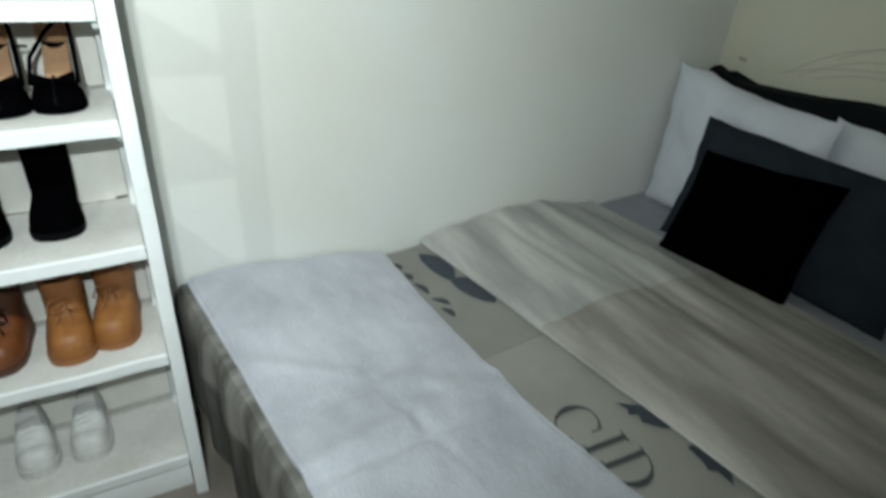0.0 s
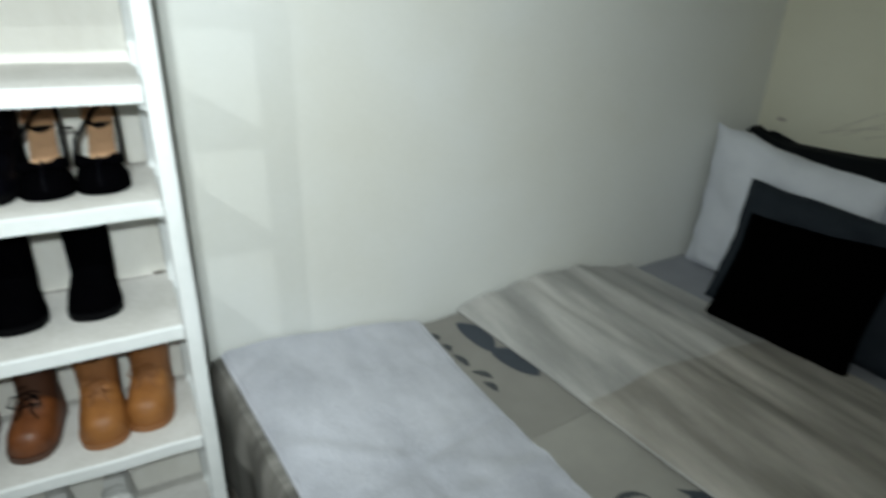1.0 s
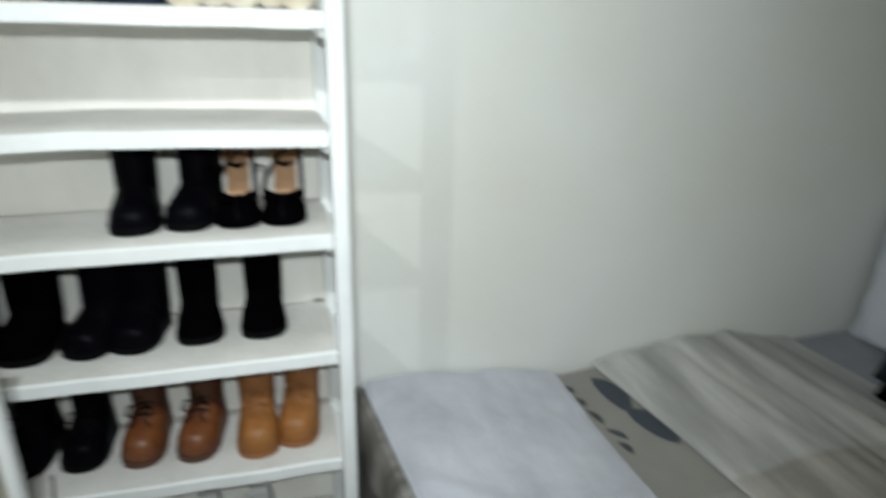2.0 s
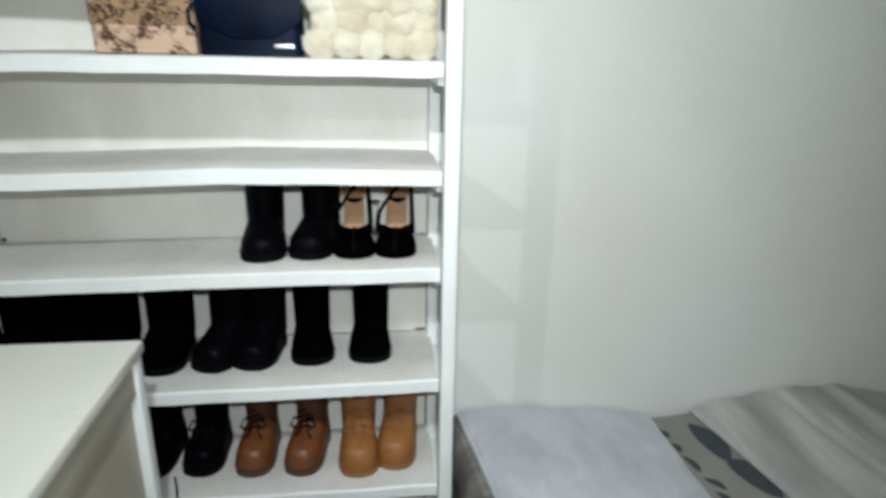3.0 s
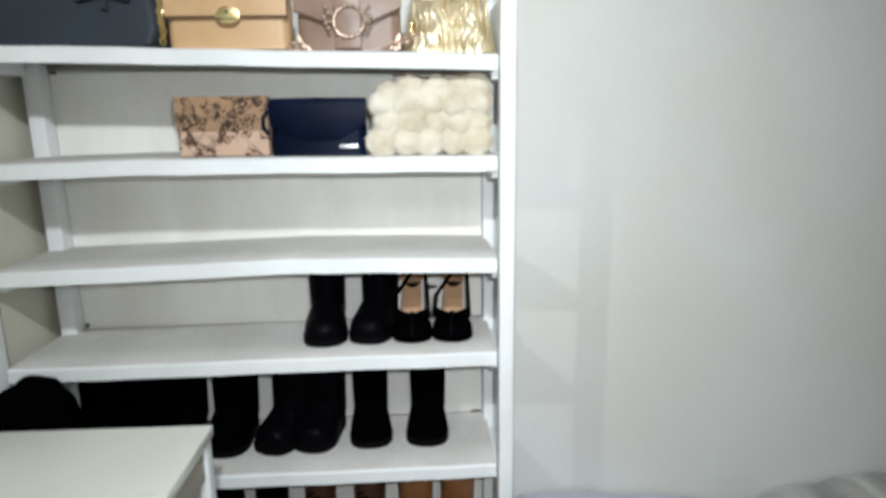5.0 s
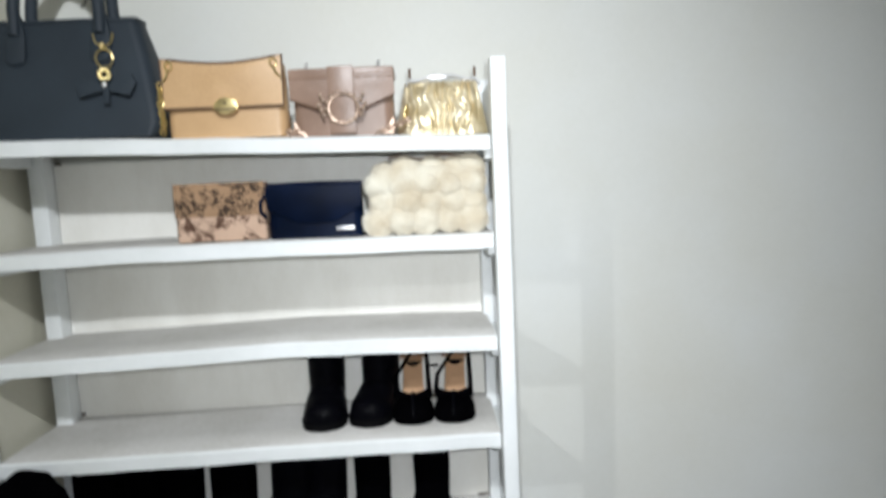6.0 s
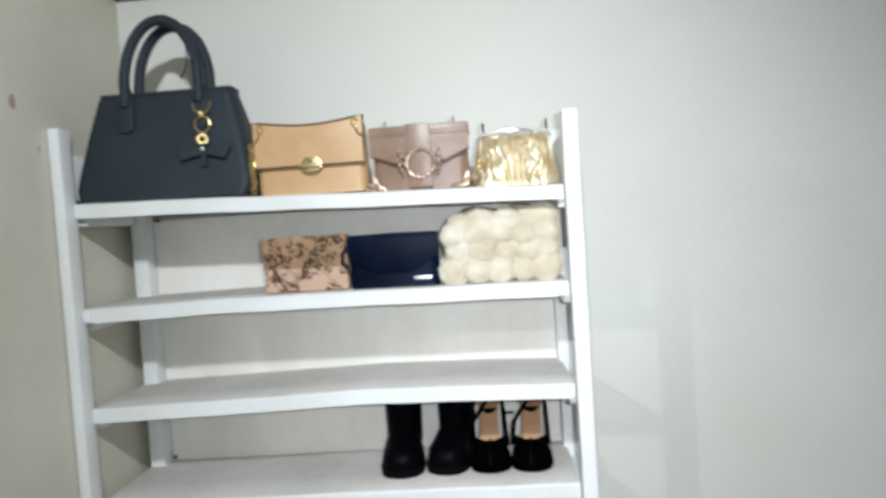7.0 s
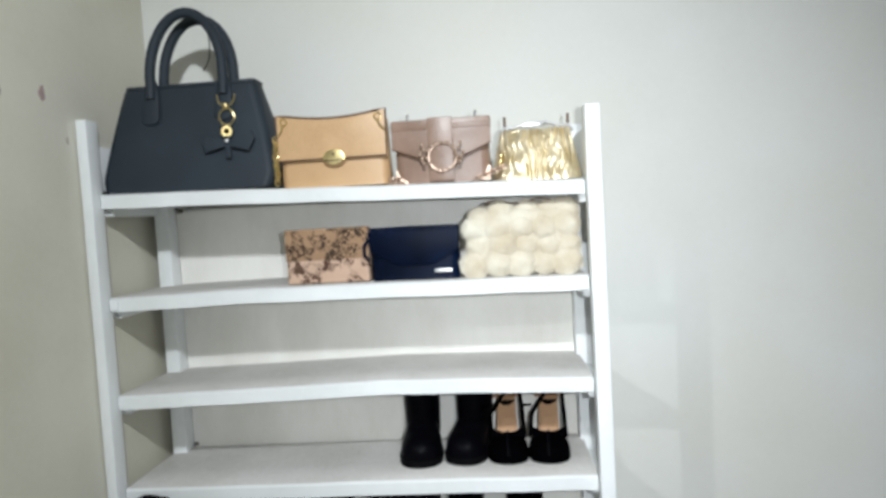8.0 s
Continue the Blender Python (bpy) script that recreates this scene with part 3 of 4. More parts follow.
def foot_rings(length, width, heights, base=0.012, n=20):
    """Cross rings of a shoe's upper from toe (y = 0) to heel; heights: pairs of place along the foot and height."""
    rings = []
    for i in range(n + 1):
        s = 0.5 - 0.5 * math.cos(math.pi * i / n)
        w = float(np.interp(s, FOOT_S, FOOT_W)) * width / 2
        h = float(np.interp(s, [p[0] for p in heights], [p[1] for p in heights]))
        ring = []
        for k in range(17):
            a = math.pi * k / 16
            ring.append((w * math.copysign(abs(math.cos(a)) ** 0.75, math.cos(a)), s * length, base + h * math.sin(a) ** 0.8))
        rings.append(ring)
    return rings


def sole_plate(length, width, thick, grow=1.05):
    top, low = [], []
    for side in (1, -1):
        for i in range(17):
            s = 0.5 - 0.5 * math.cos(math.pi * (i if side > 0 else 16 - i) / 16)
            w = float(np.interp(s, FOOT_S, FOOT_W)) * width / 2 * grow
            top.append((side * w, s * length * 1.01 - 0.003, thick))
            low.append((side * w * 0.98, s * length * 1.01 - 0.003, 0))
    bm = loft([low, top])
    return bm


def shaft_rings(y0, y1, width, z0, z1, grow=1.1, n=6, wall=0.004):
    rings = []
    for i in range(n + 1):
        t = i / n
        w = width / 2 * (1 + (grow - 1) * t)
        cy, ry = (y0 + y1) / 2 + 0.008 * t, (y1 - y0) / 2 * (1 - 0.05 * t)
        rings.append([(w * math.cos(a), cy + ry * math.sin(a), z0 + (z1 - z0) * t) for a in (2 * math.pi * k / 16 for k in range(16))])
    top = rings[-1]
    cy = sum(p[1] for p in top) / 16
    rings.append([(x * 0.9, cy + (y - cy) * 0.92, z) for x, y, z in top])
    rings.append([(x * 0.9, cy + (y - cy) * 0.92, z - 0.05) for x, y, z in top])
    return rings


def boot(label, mat, length=0.225, width=0.086, tall=0.165, toe=0.052, lace=None, shaft_mat=None, sole=RUBBER, narrow=0.72, category="boot", group=""):
    ob = thing("boot" if category == "boot" else "shoe", label, category, group)
    part("upper", loft(foot_rings(length, width, [(0, toe * 0.45), (0.06, toe * 0.85), (0.2, toe), (0.36, toe * 1.15), (0.5, toe * 1.55), (0.66, toe * 1.75), (1, toe * 1.6)])), mat, ob, "", True, 70)
    part("sole", sole_plate(length, width, 0.016), sole, ob)
    part("shaft", loft(shaft_rings(length * 0.42, length * 0.985, width * narrow, toe * 0.9, tall)), shaft_mat or mat, ob, "", True, 60)
    if lace:
        for k in range(4):
            y, z = length * (0.375 + 0.035 * k), 0.016 + toe * (1.22 + 0.20 * k)
            w = width * 0.20
            part("lace", tube([(-w, y, z - 0.004), (-w * 0.3, y - 0.004, z + 0.006), (w * 0.3, y + 0.004, z + 0.006), (w, y + 0.008, z - 0.002)], 0.0022, 6), lace, ob)
        for sgn in (1, -1):
            loop = [(sgn * 0.004, length * 0.40, toe * 2.0), (sgn * 0.022, length * 0.34, toe * 2.05), (sgn * 0.030, length * 0.30, toe * 1.75), (sgn * 0.014, length * 0.33, toe * 1.55), (sgn * 0.004, length * 0.36, toe * 1.9), (sgn * 0.010, length * 0.30, toe * 1.5), (sgn * 0.020, length * 0.26, toe * 1.25)]
            part("lace", tube(loop, 0.0022, 6), lace, ob)
    return ob


def set_shoe(ob, k, x, y=0.035, turn=0.0, first=False):
    m = pose(x, y, shelf_z(k, x), 0, 0, turn)
    if first:
        ob.matrix_basis = m
        return ob
    return copy_thing(ob, m)


def pair(ob, k, rows):
    for i, (x, y, turn) in enumerate(rows):
        set_shoe(ob, k, x, y, turn, i == 0)


pair(boot("black leather ankle boot standing on the shelf", LEATHER_BLACK, 0.178, 0.094, 0.168, 0.046, narrow=0.84, group="black leather ankle boots"), 3,
     [(0.632, 0.060, 2), (0.719, 0.068, -14)])
pair(boot("black suede ankle boot with rounded toe", SUEDE_BLACK, 0.155, 0.097, 0.215, 0.052, narrow=0.84, group="black suede boots"), 2,
     [(0.722, 0.088, 3), (0.849, 0.086, -3)])
pair(boot("black leather boot with tall shaft", LEATHER_BLACK, 0.160, 0.098, 0.218, 0.05, narrow=0.95, group="tall black leather boots"), 2,
     [(0.482, 0.080, -26), (0.578, 0.080, -16)])
pair(boot("black suede boot packed beside others", SUEDE_BLACK, 0.165, 0.104, 0.222, 0.055, narrow=0.98, group="packed black boots"), 2,
     [(0.380, 0.072, -8), (0.275, 0.070, 0), (0.185, 0.073, 0), (0.085, 0.073, 0)])
pair(boot("black leather lace-up shoe on the shelf", LEATHER_BLACK, 0.165, 0.094, 0.15, 0.055, LACE_BLACK, narrow=0.80, category="shoe", group="black lace-up shoes"), 1,
     [(0.444, 0.078, -8), (0.325, 0.080, -12), (0.215, 0.078, -6), (0.105, 0.078, 0)])
pair(boot("rust brown leather lace-up shoe with dark collar", RUST, 0.178, 0.090, 0.15, 0.058, LACE_BLACK, RUST_DARK, RUST_DARK, 0.78, "shoe", "rust brown shoes"), 1,
     [(0.566, 0.066, -7), (0.677, 0.060, -13)])
pair(boot("ochre tan suede desert boot with crepe sole", OCHRE, 0.180, 0.096, 0.155, 0.062, OCHRE_DARK, OCHRE_DARK, OCHRE_DARK, 0.82, "shoe", "ochre desert boots"), 1,
     [(0.820, 0.042, 0), (0.898, 0.062, -12)])


def sneaker():
    ob = thing("sneaker", "worn white canvas sneaker on the bottom shelf", "shoe", "white sneakers")
    part("upper", loft(foot_rings(0.170, 0.088, [(0, 0.006), (0.06, 0.036), (0.2, 0.05), (0.36, 0.058), (0.5, 0.078), (0.66, 0.088), (1, 0.085)], 0.02)), CANVAS, ob, "", True, 70)
    part("sole", sole_plate(0.170, 0.088, 0.026, grow=1.08), RUBBER_WHITE, ob, "off-white rubber sole")
    part("toe_cap", loft(foot_rings(0.170, 0.091, [(0, 0.007), (0.06, 0.0375), (0.2, 0.050), (1, 0.01)], 0.021)[:8]), RUBBER_WHITE, ob)
    part("tongue", loft([[(x, 0.068 + 0.035 * t + dy, 0.068 + 0.05 * t + dz) for x, dy, dz in ((-0.022, 0, 0), (0.022, 0, 0), (0.022, 0.006, -0.003), (-0.022, 0.006, -0.003))] for t in (0, 0.5, 1)]), CANVAS, ob)
    for k in range(4):
        y, z = 0.056 + 0.010 * k, 0.076 + 0.010 * k
        part("lace", tube([(-0.026, y, z - 0.006), (-0.01, y - 0.003, z + 0.003), (0.01, y + 0.003, z + 0.003), (0.026, y, z - 0.006)], 0.003, 6), RUBBER_WHITE, ob)
    return ob


pair(sneaker(), 0, [(0.685, 0.072, 4), (0.792, 0.074, -4)])


def sandal(side):
    ob = thing("sandal", "black strappy high-heeled sandal with tan insole", "shoe", "strappy sandals")

    def insole(s):
        return 0.012 + 0.095 * float(np.interp(s, (0, 0.36, 0.5, 0.85, 1), (0, 0.02, 0.22, 0.95, 1.0)))

    rings = []
    for i in range(17):
        s = 0.08 + 0.92 * i / 16
        w = float(np.interp(s, FOOT_S, FOOT_W)) * 0.041 * float(np.interp(s, (0, 0.25, 0.45, 1), (0.9, 0.85, 0.62, 0.72)))
        y = s * 0.175
        rings.append([(-w, y, insole(s)), (w, y, insole(s)), (w, y, insole(s) - 0.008), (-w, y, insole(s) - 0.008)])
    part("insole", loft(rings), INSOLE, ob, "tan leather insole")
    back = []
    for k in range(7):
        z = insole(0.9) + 0.045 * k / 6
        back.append([(math.cos(a) * (0.030 - 0.001 * k) * r, 0.145 + math.sin(a) * 0.026 * r, z) for r, lo, hi in ((1, 0, 180), (0.88, 180, 0)) for a in (radians(lo + (hi - lo) * q / 8) for q in range(9))])
    part("heel_counter", loft(back), INSOLE, ob, "tan heel counter")
    part("heel", loft([[(r * math.cos(a), 0.155 + r * math.sin(a), z) for a in (2 * math.pi * k / 10 for k in range(10))] for r, z in ((0.010, 0), (0.009, 0.03), (0.012, 0.07), (0.024, 0.098))]), LEATHER_BLACK, ob)
    part("vamp", loft(foot_rings(0.18, 0.092, [(0, 0.014), (0.05, 0.030), (0.15, 0.044), (0.30, 0.056), (1, 0.06)], 0.002)[:8]), SUEDE_BLACK, ob)
    for sgn in (1, -1):
        bow = [[(sgn * (0.004 + 0.030 * t), 0.028 + 0.006 * t + 0.010 * math.cos(a) * (0.3 + t), 0.056 + 0.010 * math.sin(a) * (0.4 + t)) for a in (2 * math.pi * k / 8 for k in range(8))] for t in (0, 0.5, 1)]
        part("bow", loft(bow), SUEDE_BLACK, ob)
    part("vamp_seam", tube([(0, 0.002, 0.018), (0, 0.010, 0.036), (0, 0.024, 0.050), (0, 0.040, 0.060)], 0.003, 6), LEATHER_BLACK, ob)
    part("strap", tube([(-0.040, 0.045, 0.045), (-0.036, 0.08, 0.085), (-0.006, 0.10, 0.125), (0.024, 0.13, 0.150), (0.030, 0.150, 0.150)], 0.0042, 6), SUEDE_BLACK, ob)
    part("strap", tube([(0.038, 0.045, 0.045), (0.036, 0.075, 0.075), (0.033, 0.12, 0.115), (0.028, 0.145, 0.150)], 0.0042, 6), SUEDE_BLACK, ob)
    part("strap", tube([(-0.036, 0.08, 0.105), (-0.052, 0.07, 0.108), (-0.056, 0.068, 0.100)], 0.0028, 6), SUEDE_BLACK, ob)
    return ob


pair(sandal(1), 3, [(0.823, 0.060, 0), (0.908, 0.058, -5)])


# ---- bags ----
def quad_bag(x0, x1, zb, zt, top_in, y0, y1, top_y, mat, ob, name="body", soft=0.004, n=16):
    """A soft bag body tapering upward."""
    rings = []
    for i in range(n + 1):
        t = i / n
        ins = top_in * t ** 1.3 + soft * (1 - min(1, t / 0.16)) ** 2
        a, b = x0 + ins, x1 - ins
        c, d = y0 + (top_y - y0) * t, y1 - (y1 - (top_y + 0.055)) * t
        z = zb + (zt - zb) * t
        rr = min(0.02, (d - c) * 0.42) * (1 if t > 0.02 else 0.6)
        ring = []
        for cx, cy, q in ((b - rr, d - rr, 0), (a + rr, d - rr, 90), (a + rr, c + rr, 180), (b - rr, c + rr, 270)):
            for k in range(5):
                ang = radians(q + 90 * k / 4)
                ring.append((cx + rr * math.cos(ang), cy + rr * math.sin(ang), z))
        rings.append(ring)
    return part(name, loft(rings), mat, ob, "", True, 50)


tote = thing("handbag", "charcoal leather tote handbag with two handles and gold charm", "handbag", "bags on the shelf")
TZ = shelf_z(6, 0.18)
quad_bag(-0.011, 0.377, TZ, TZ + 0.222, 0.045, 0.010, 0.150, 0.050, LEATHER_NAVY, tote, soft=0.020)
part("rim", box(0.044, 0.330, 0.052, 0.103, TZ + 0.2225, TZ + 0.232, 0.004), LEATHER_NAVY, tote)
for y, dx in ((0.046, 0.006), (0.096, 0.010)):
    pts = [(0.098 + dx, y - 0.003, TZ + 0.200), (0.098 + dx, y, TZ + 0.23)] + [(0.178 + dx - p[0], y + 0.012 * math.sin(p[2] * 9), TZ + 0.250 + p[2]) for p in arc(0, 0, 0.080, 0.130, 0, 180, 16)] + [(0.258 + dx, y, TZ + 0.23), (0.258 + dx, y - 0.003, TZ + 0.200)]
    part("handle", tube(pts, 0.0112, 12), LEATHER_NAVY, tote)
for x in (0.104, 0.264):
    tab = [(x - 0.020, TZ + 0.156), (x - 0.014, TZ + 0.147), (x, TZ + 0.144), (x + 0.014, TZ + 0.147), (x + 0.020, TZ + 0.156), (x + 0.018, TZ + 0.20), (x + 0.011, TZ + 0.238), (x - 0.011, TZ + 0.238), (x - 0.018, TZ + 0.20)]
    bm = prism(tab, -0.002, 0.006, 0.003, 3)
    for v in bm.verts:
        v.co.y += 0.006 + 0.040 * (v.co.z - TZ) / 0.222
    part("tab", bm, LEATHER_NAVY, tote)


def tote_y(z):
    return 0.008 + 0.040 * (z - TZ) / 0.222


charm = part("charm_ring", tube([(0.274 + 0.016 * math.cos(a), tote_y(TZ + 0.14) - 0.006, TZ + 0.150 + 0.017 * math.sin(a)) for a in (2 * math.pi * k / 20 for k in range(20))], 0.0016, 8, None, True), GOLD, tote, "gold charm ring")
part("charm_ball", ball(0.272, tote_y(TZ + 0.17) - 0.010, TZ + 0.173, 0.006, 0.006, 0.007), GOLD, charm)
bm = bmesh.new()
for k in range(9):
    a = 2 * math.pi * k / 9
    ball(0.276 + 0.009 * math.cos(a), tote_y(TZ + 0.115) - 0.012, TZ + 0.118 + 0.009 * math.sin(a), 0.0048, 0.0048, 0.0048, bm, 8, 6)
part("charm_flower", bm, GOLD, charm)
part("charm_bead", ball(0.277, tote_y(TZ + 0.095) - 0.014, TZ + 0.098, 0.005, 0.004, 0.005), SILVER, charm)
for p in (((0.252, 0.198), (0.256, 0.182), (0.266, 0.174), (0.272, 0.173)), ((0.290, 0.198), (0.288, 0.184), (0.281, 0.175), (0.274, 0.173))):
    part("charm_chain", tube([(x, tote_y(TZ + z) - 0.006, TZ + z) for x, z in p], 0.0016, 6), GOLD, charm)
part("charm_tag", box(0.272, 0.284, tote_y(TZ + 0.08) - 0.012, tote_y(TZ + 0.08) - 0.006, TZ + 0.062, TZ + 0.108, 0.002), LEATHER_NAVY, tote)
for sgn in (1, -1):
    out = [(0.276, TZ + 0.098), (0.276 + sgn * 0.050, TZ + 0.118), (0.276 + sgn * 0.058, TZ + 0.100), (0.276 + sgn * 0.046, TZ + 0.076), (0.276, TZ + 0.088)]
    bm = prism(out if sgn > 0 else out[::-1], 0.0, 0.008, 0.002)
    for v in bm.verts:
        v.co.y += tote_y(v.co.z) - 0.012
    part("bow", bm, LEATHER_NAVY, tote)

tan = thing("handbag", "small tan leather flap bag with oval gold clasp", "handbag", "bags on the shelf")
BZ = shelf_z(6, 0.5)
quad_bag(0.381, 0.611, BZ, BZ + 0.138, 0.004, 0.022, 0.085, 0.024, LEATHER_TAN, tan)
flap = [(0.384, BZ + 0.057), (0.608, BZ + 0.057), (0.610, BZ + 0.151)] + [(0.610 - 0.228 * i / 12, BZ + 0.151 - 0.012 * math.sin(math.pi * i / 12)) for i in range(1, 12)] + [(0.382, BZ + 0.150)]
part("flap", prism(flap, 0.013, 0.019, 0.0015), LEATHER_TAN, tan)
part("binding", tube([(x, 0.014, z) for x, z in flap], 0.0026, 6, None, True), EDGE, tan, "dark edge binding")
part("clasp", prism([(0.500 + 0.023 * math.cos(q), BZ + 0.057 + (0.018 if math.sin(q) > 0 else 0.013) * math.sin(q)) for q in (2 * math.pi * k / 28 for k in range(28))], 0.006, 0.0135, 0.0025), GOLD, tan, "oval gold clasp")
part("clasp_bar", box(0.480, 0.520, 0.0045, 0.0075, BZ + 0.0505, BZ + 0.0535, 0.001), EDGE, tan)
part("clasp_stud", ball(0.500, 0.0055, BZ + 0.065, 0.003, 0.002, 0.003), EDGE, tan)
for x in (0.398, 0.594):
    part("ring", tube([(x + 0.007 * math.cos(a), 0.011, BZ + 0.136 + 0.007 * math.sin(a)) for a in (2 * math.pi * k / 14 for k in range(14))], 0.002, 6, None, True), GOLD, tan)
    sgn = -1 if x < 0.5 else 1
    part("strap_hook", tube([(x, 0.009, BZ + 0.130), (x + sgn * 0.004, 0.008, BZ + 0.118), (x + sgn * 0.013, 0.012, BZ + 0.108)], 0.0022, 6), GOLD, tan)


def chain(points, r, mat, parent, name="chain"):
    """Oval links along a line of points, alternately turned, as one piece."""
    bm = bmesh.new()
    for i, p in enumerate(points):
        q = Vector(points[min(i + 1, len(points) - 1)]) - Vector(points[max(i - 1, 0)])
        d = q.normalized()
        s = d.orthogonal().normalized()
        if i % 2:
            s = d.cross(s)
        tube([Vector(p) + d * (r * 1.5 * math.cos(a)) + s * (r * math.sin(a)) for a in (2 * math.pi * k / 8 for k in range(8))], r * 0.32, 5, bm, True)
    return part(name, bm, mat, parent)


chain([(0.379, 0.012 + 0.004 * math.sin(i), BZ + 0.100 - 0.0085 * i) for i in range(11)], 0.0055, GOLD, tan)

mauve = thing("handbag", "mauve brown glossy leather flap bag with rose-gold ring", "handbag", "bags on the shelf")
MZ = shelf_z(6, 0.72)
quad_bag(0.622, 0.818, MZ, MZ + 0.120, 0.002, 0.024, 0.090, 0.026, LEATHER_MAUVE, mauve)
out = [(0.620, MZ + 0.122), (0.620, MZ + 0.072), (0.690, MZ + 0.046), (0.750, MZ + 0.046), (0.820, MZ + 0.076), (0.820, MZ + 0.122)]
part("flap", prism(out, 0.014, 0.021, 0.002), LEATHER_MAUVE, mauve)
part("flap_edge", tube([(x, 0.0145, z) for x, z in out[1:5]], 0.0018, 6), EDGE, mauve)
part("lid", box(0.619, 0.821, 0.012, 0.085, MZ + 0.107, MZ + 0.129, 0.005), LEATHER_MAUVE, mauve)
part("band", box(0.694, 0.744, 0.0075, 0.0125, MZ + 0.004, MZ + 0.131, 0.002), LEATHER_MAUVE, mauve, "wide leather band")
ring = part("ring", tube([(0.722 + 0.028 * math.cos(a), 0.005, MZ + 0.051 + 0.028 * math.sin(a)) for a in (2 * math.pi * k / 28 for k in range(28))], 0.0032, 8, None, True), ROSE, mauve, "rose-gold branch ring")
rng = random.Random(4)
bm = bmesh.new()
for k in range(16):
    a = 2 * math.pi * k / 16
    r = 0.029 + rng.uniform(-0.002, 0.006)
    ball(0.722 + r * math.cos(a), 0.003, MZ + 0.051 + r * math.sin(a), 0.0035, 0.003, 0.0035, bm, 6, 5)
for sgn in (1, -1):
    for k in range(5):
        ball(0.720 + sgn * (0.036 + 0.004 * (k % 3)), 0.003, MZ + 0.040 + 0.009 * k, 0.004, 0.003, 0.005, bm, 6, 5)
part("buds", bm, ROSE, ring)
for x in (0.650, 0.790):
    part("stud", tube([(x, 0.045, MZ + 0.127), (x, 0.045, MZ + 0.141), (x + 0.002, 0.045, MZ + 0.145)], 0.0028, 8), SILVER, mauve)
chain([(0.617 + 0.004 * math.sin(i * 1.3) + 0.0055 * i * (i < 5), 0.008, MZ + 0.004 + 0.0022 * ((i * 7) % 4)) for i in range(7)], 0.0055, ROSE, mauve)
chain([(0.842 - 0.0075 * i, 0.008, MZ + 0.024 - 0.0028 * i) for i in range(8)], 0.0055, ROSE, mauve)

for sgn, x in ((1, 0.624), (-1, 0.816)):
    part("corner", prism([(x, MZ + 0.001), (x + sgn * 0.026, MZ + 0.001), (x + sgn * 0.021, MZ + 0.009), (x + sgn * 0.010, MZ + 0.014), (x + sgn * 0.005, MZ + 0.028), (x, MZ + 0.032)][::sgn], 0.0185, 0.0232, 0.001), ROSE, mauve, "ornate rose-gold corner")

gold = thing("clutch_bag", "gold pleated foil clutch with metal frame", "handbag", "bags on the shelf")
GZ = shelf_z(6, 0.92)
rings = []
for i in range(15):
    t = i / 14
    ins = 0.022 * t ** 1.2
    a, b = 0.818 + ins, 1.003 - ins
    deep = 0.075 * (1 - t) ** 0.8 + 0.012
    cy, ring = 0.062, []
    for k in range(150):
        q = k / 149
        x = a + (b - a) * q
        gather = noise.noise((x * 24, t * 3.2, 1)) * 6.5
        pleat = 0.0050 * math.sin(x * 330 + gather) + 0.0018 * math.sin(x * 700 + 2 * gather)
        round_end = min(1, 7 * q, 7 * (1 - q)) ** 0.5
        ring.append((x, cy - (deep / 2) * round_end - pleat * round_end * (0.35 + 0.65 * t) * (0.3 if t < 0.1 else 1), GZ + 0.106 * t))
    for k in range(24):
        q = 1 - k / 23
        ring.append((a + (b - a) * q, cy + 0.001 + deep / 2 * min(1, 5 * q, 5 * (1 - q)) ** 0.5, GZ + 0.106 * t))
    rings.append(ring)
part("body", loft(rings), FOIL, gold, "", True, 70)
part("frame", tube([(0.842, 0.062, GZ + 0.098), (0.848, 0.062, GZ + 0.109), (0.868, 0.062, GZ + 0.110), (0.892, 0.062, GZ + 0.117), (0.935, 0.062, GZ + 0.118), (0.958, 0.062, GZ + 0.110), (0.982, 0.062, GZ + 0.109), (0.987, 0.062, GZ + 0.098)], 0.004, 8), SILVER, gold, "pale metal frame")
part("clasp", box(0.886, 0.925, 0.056, 0.069, GZ + 0.111, GZ + 0.119, 0.003), SILVER, gold)
for x in (0.850, 0.979):
    part("stud", tube([(x, 0.062, GZ + 0.115), (x, 0.062, GZ + 0.134)], 0.0028, 8), EDGE, gold)
chain([(0.838 + 0.001 * i, 0.020, GZ + 0.028 + 0.006 * i) for i in range(5)], 0.0045, GOLD, gold)

floral = thing("clutch_bag", "brown and beige floral tapestry clutch standing upright", "handbag", "bags on the shelf")
FZ = shelf_z(5, 0.46)
part("body", box(0.377, 0.553, 0.036, 0.082, FZ, FZ + 0.115, 0.006, 3), FLORAL, floral)
part("flap", box(0.3765, 0.5535, 0.0335, 0.0365, FZ + 0.050, FZ + 0.116, 0.0014), FLORAL_TAN, floral, "tan flap")

navy = thing("clutch_bag", "navy satin clutch with small silver plate", "handbag", "bags on the shelf")
NZ = shelf_z(5, 0.65)
quad_bag(0.556, 0.745, NZ, NZ + 0.100, 0.004, 0.030, 0.086, 0.034, NAVY, navy)
part("flap", prism([(0.556, NZ + 0.103), (0.560, NZ + 0.060), (0.620, NZ + 0.030), (0.690, NZ + 0.030), (0.742, NZ + 0.060), (0.745, NZ + 0.103)], 0.025, 0.0315, 0.002), NAVY, navy)
part("top_fold", tube([(0.558, 0.045, NZ + 0.103), (0.65, 0.043, NZ + 0.104), (0.744, 0.045, NZ + 0.102)], 0.008, 8), NAVY, navy)
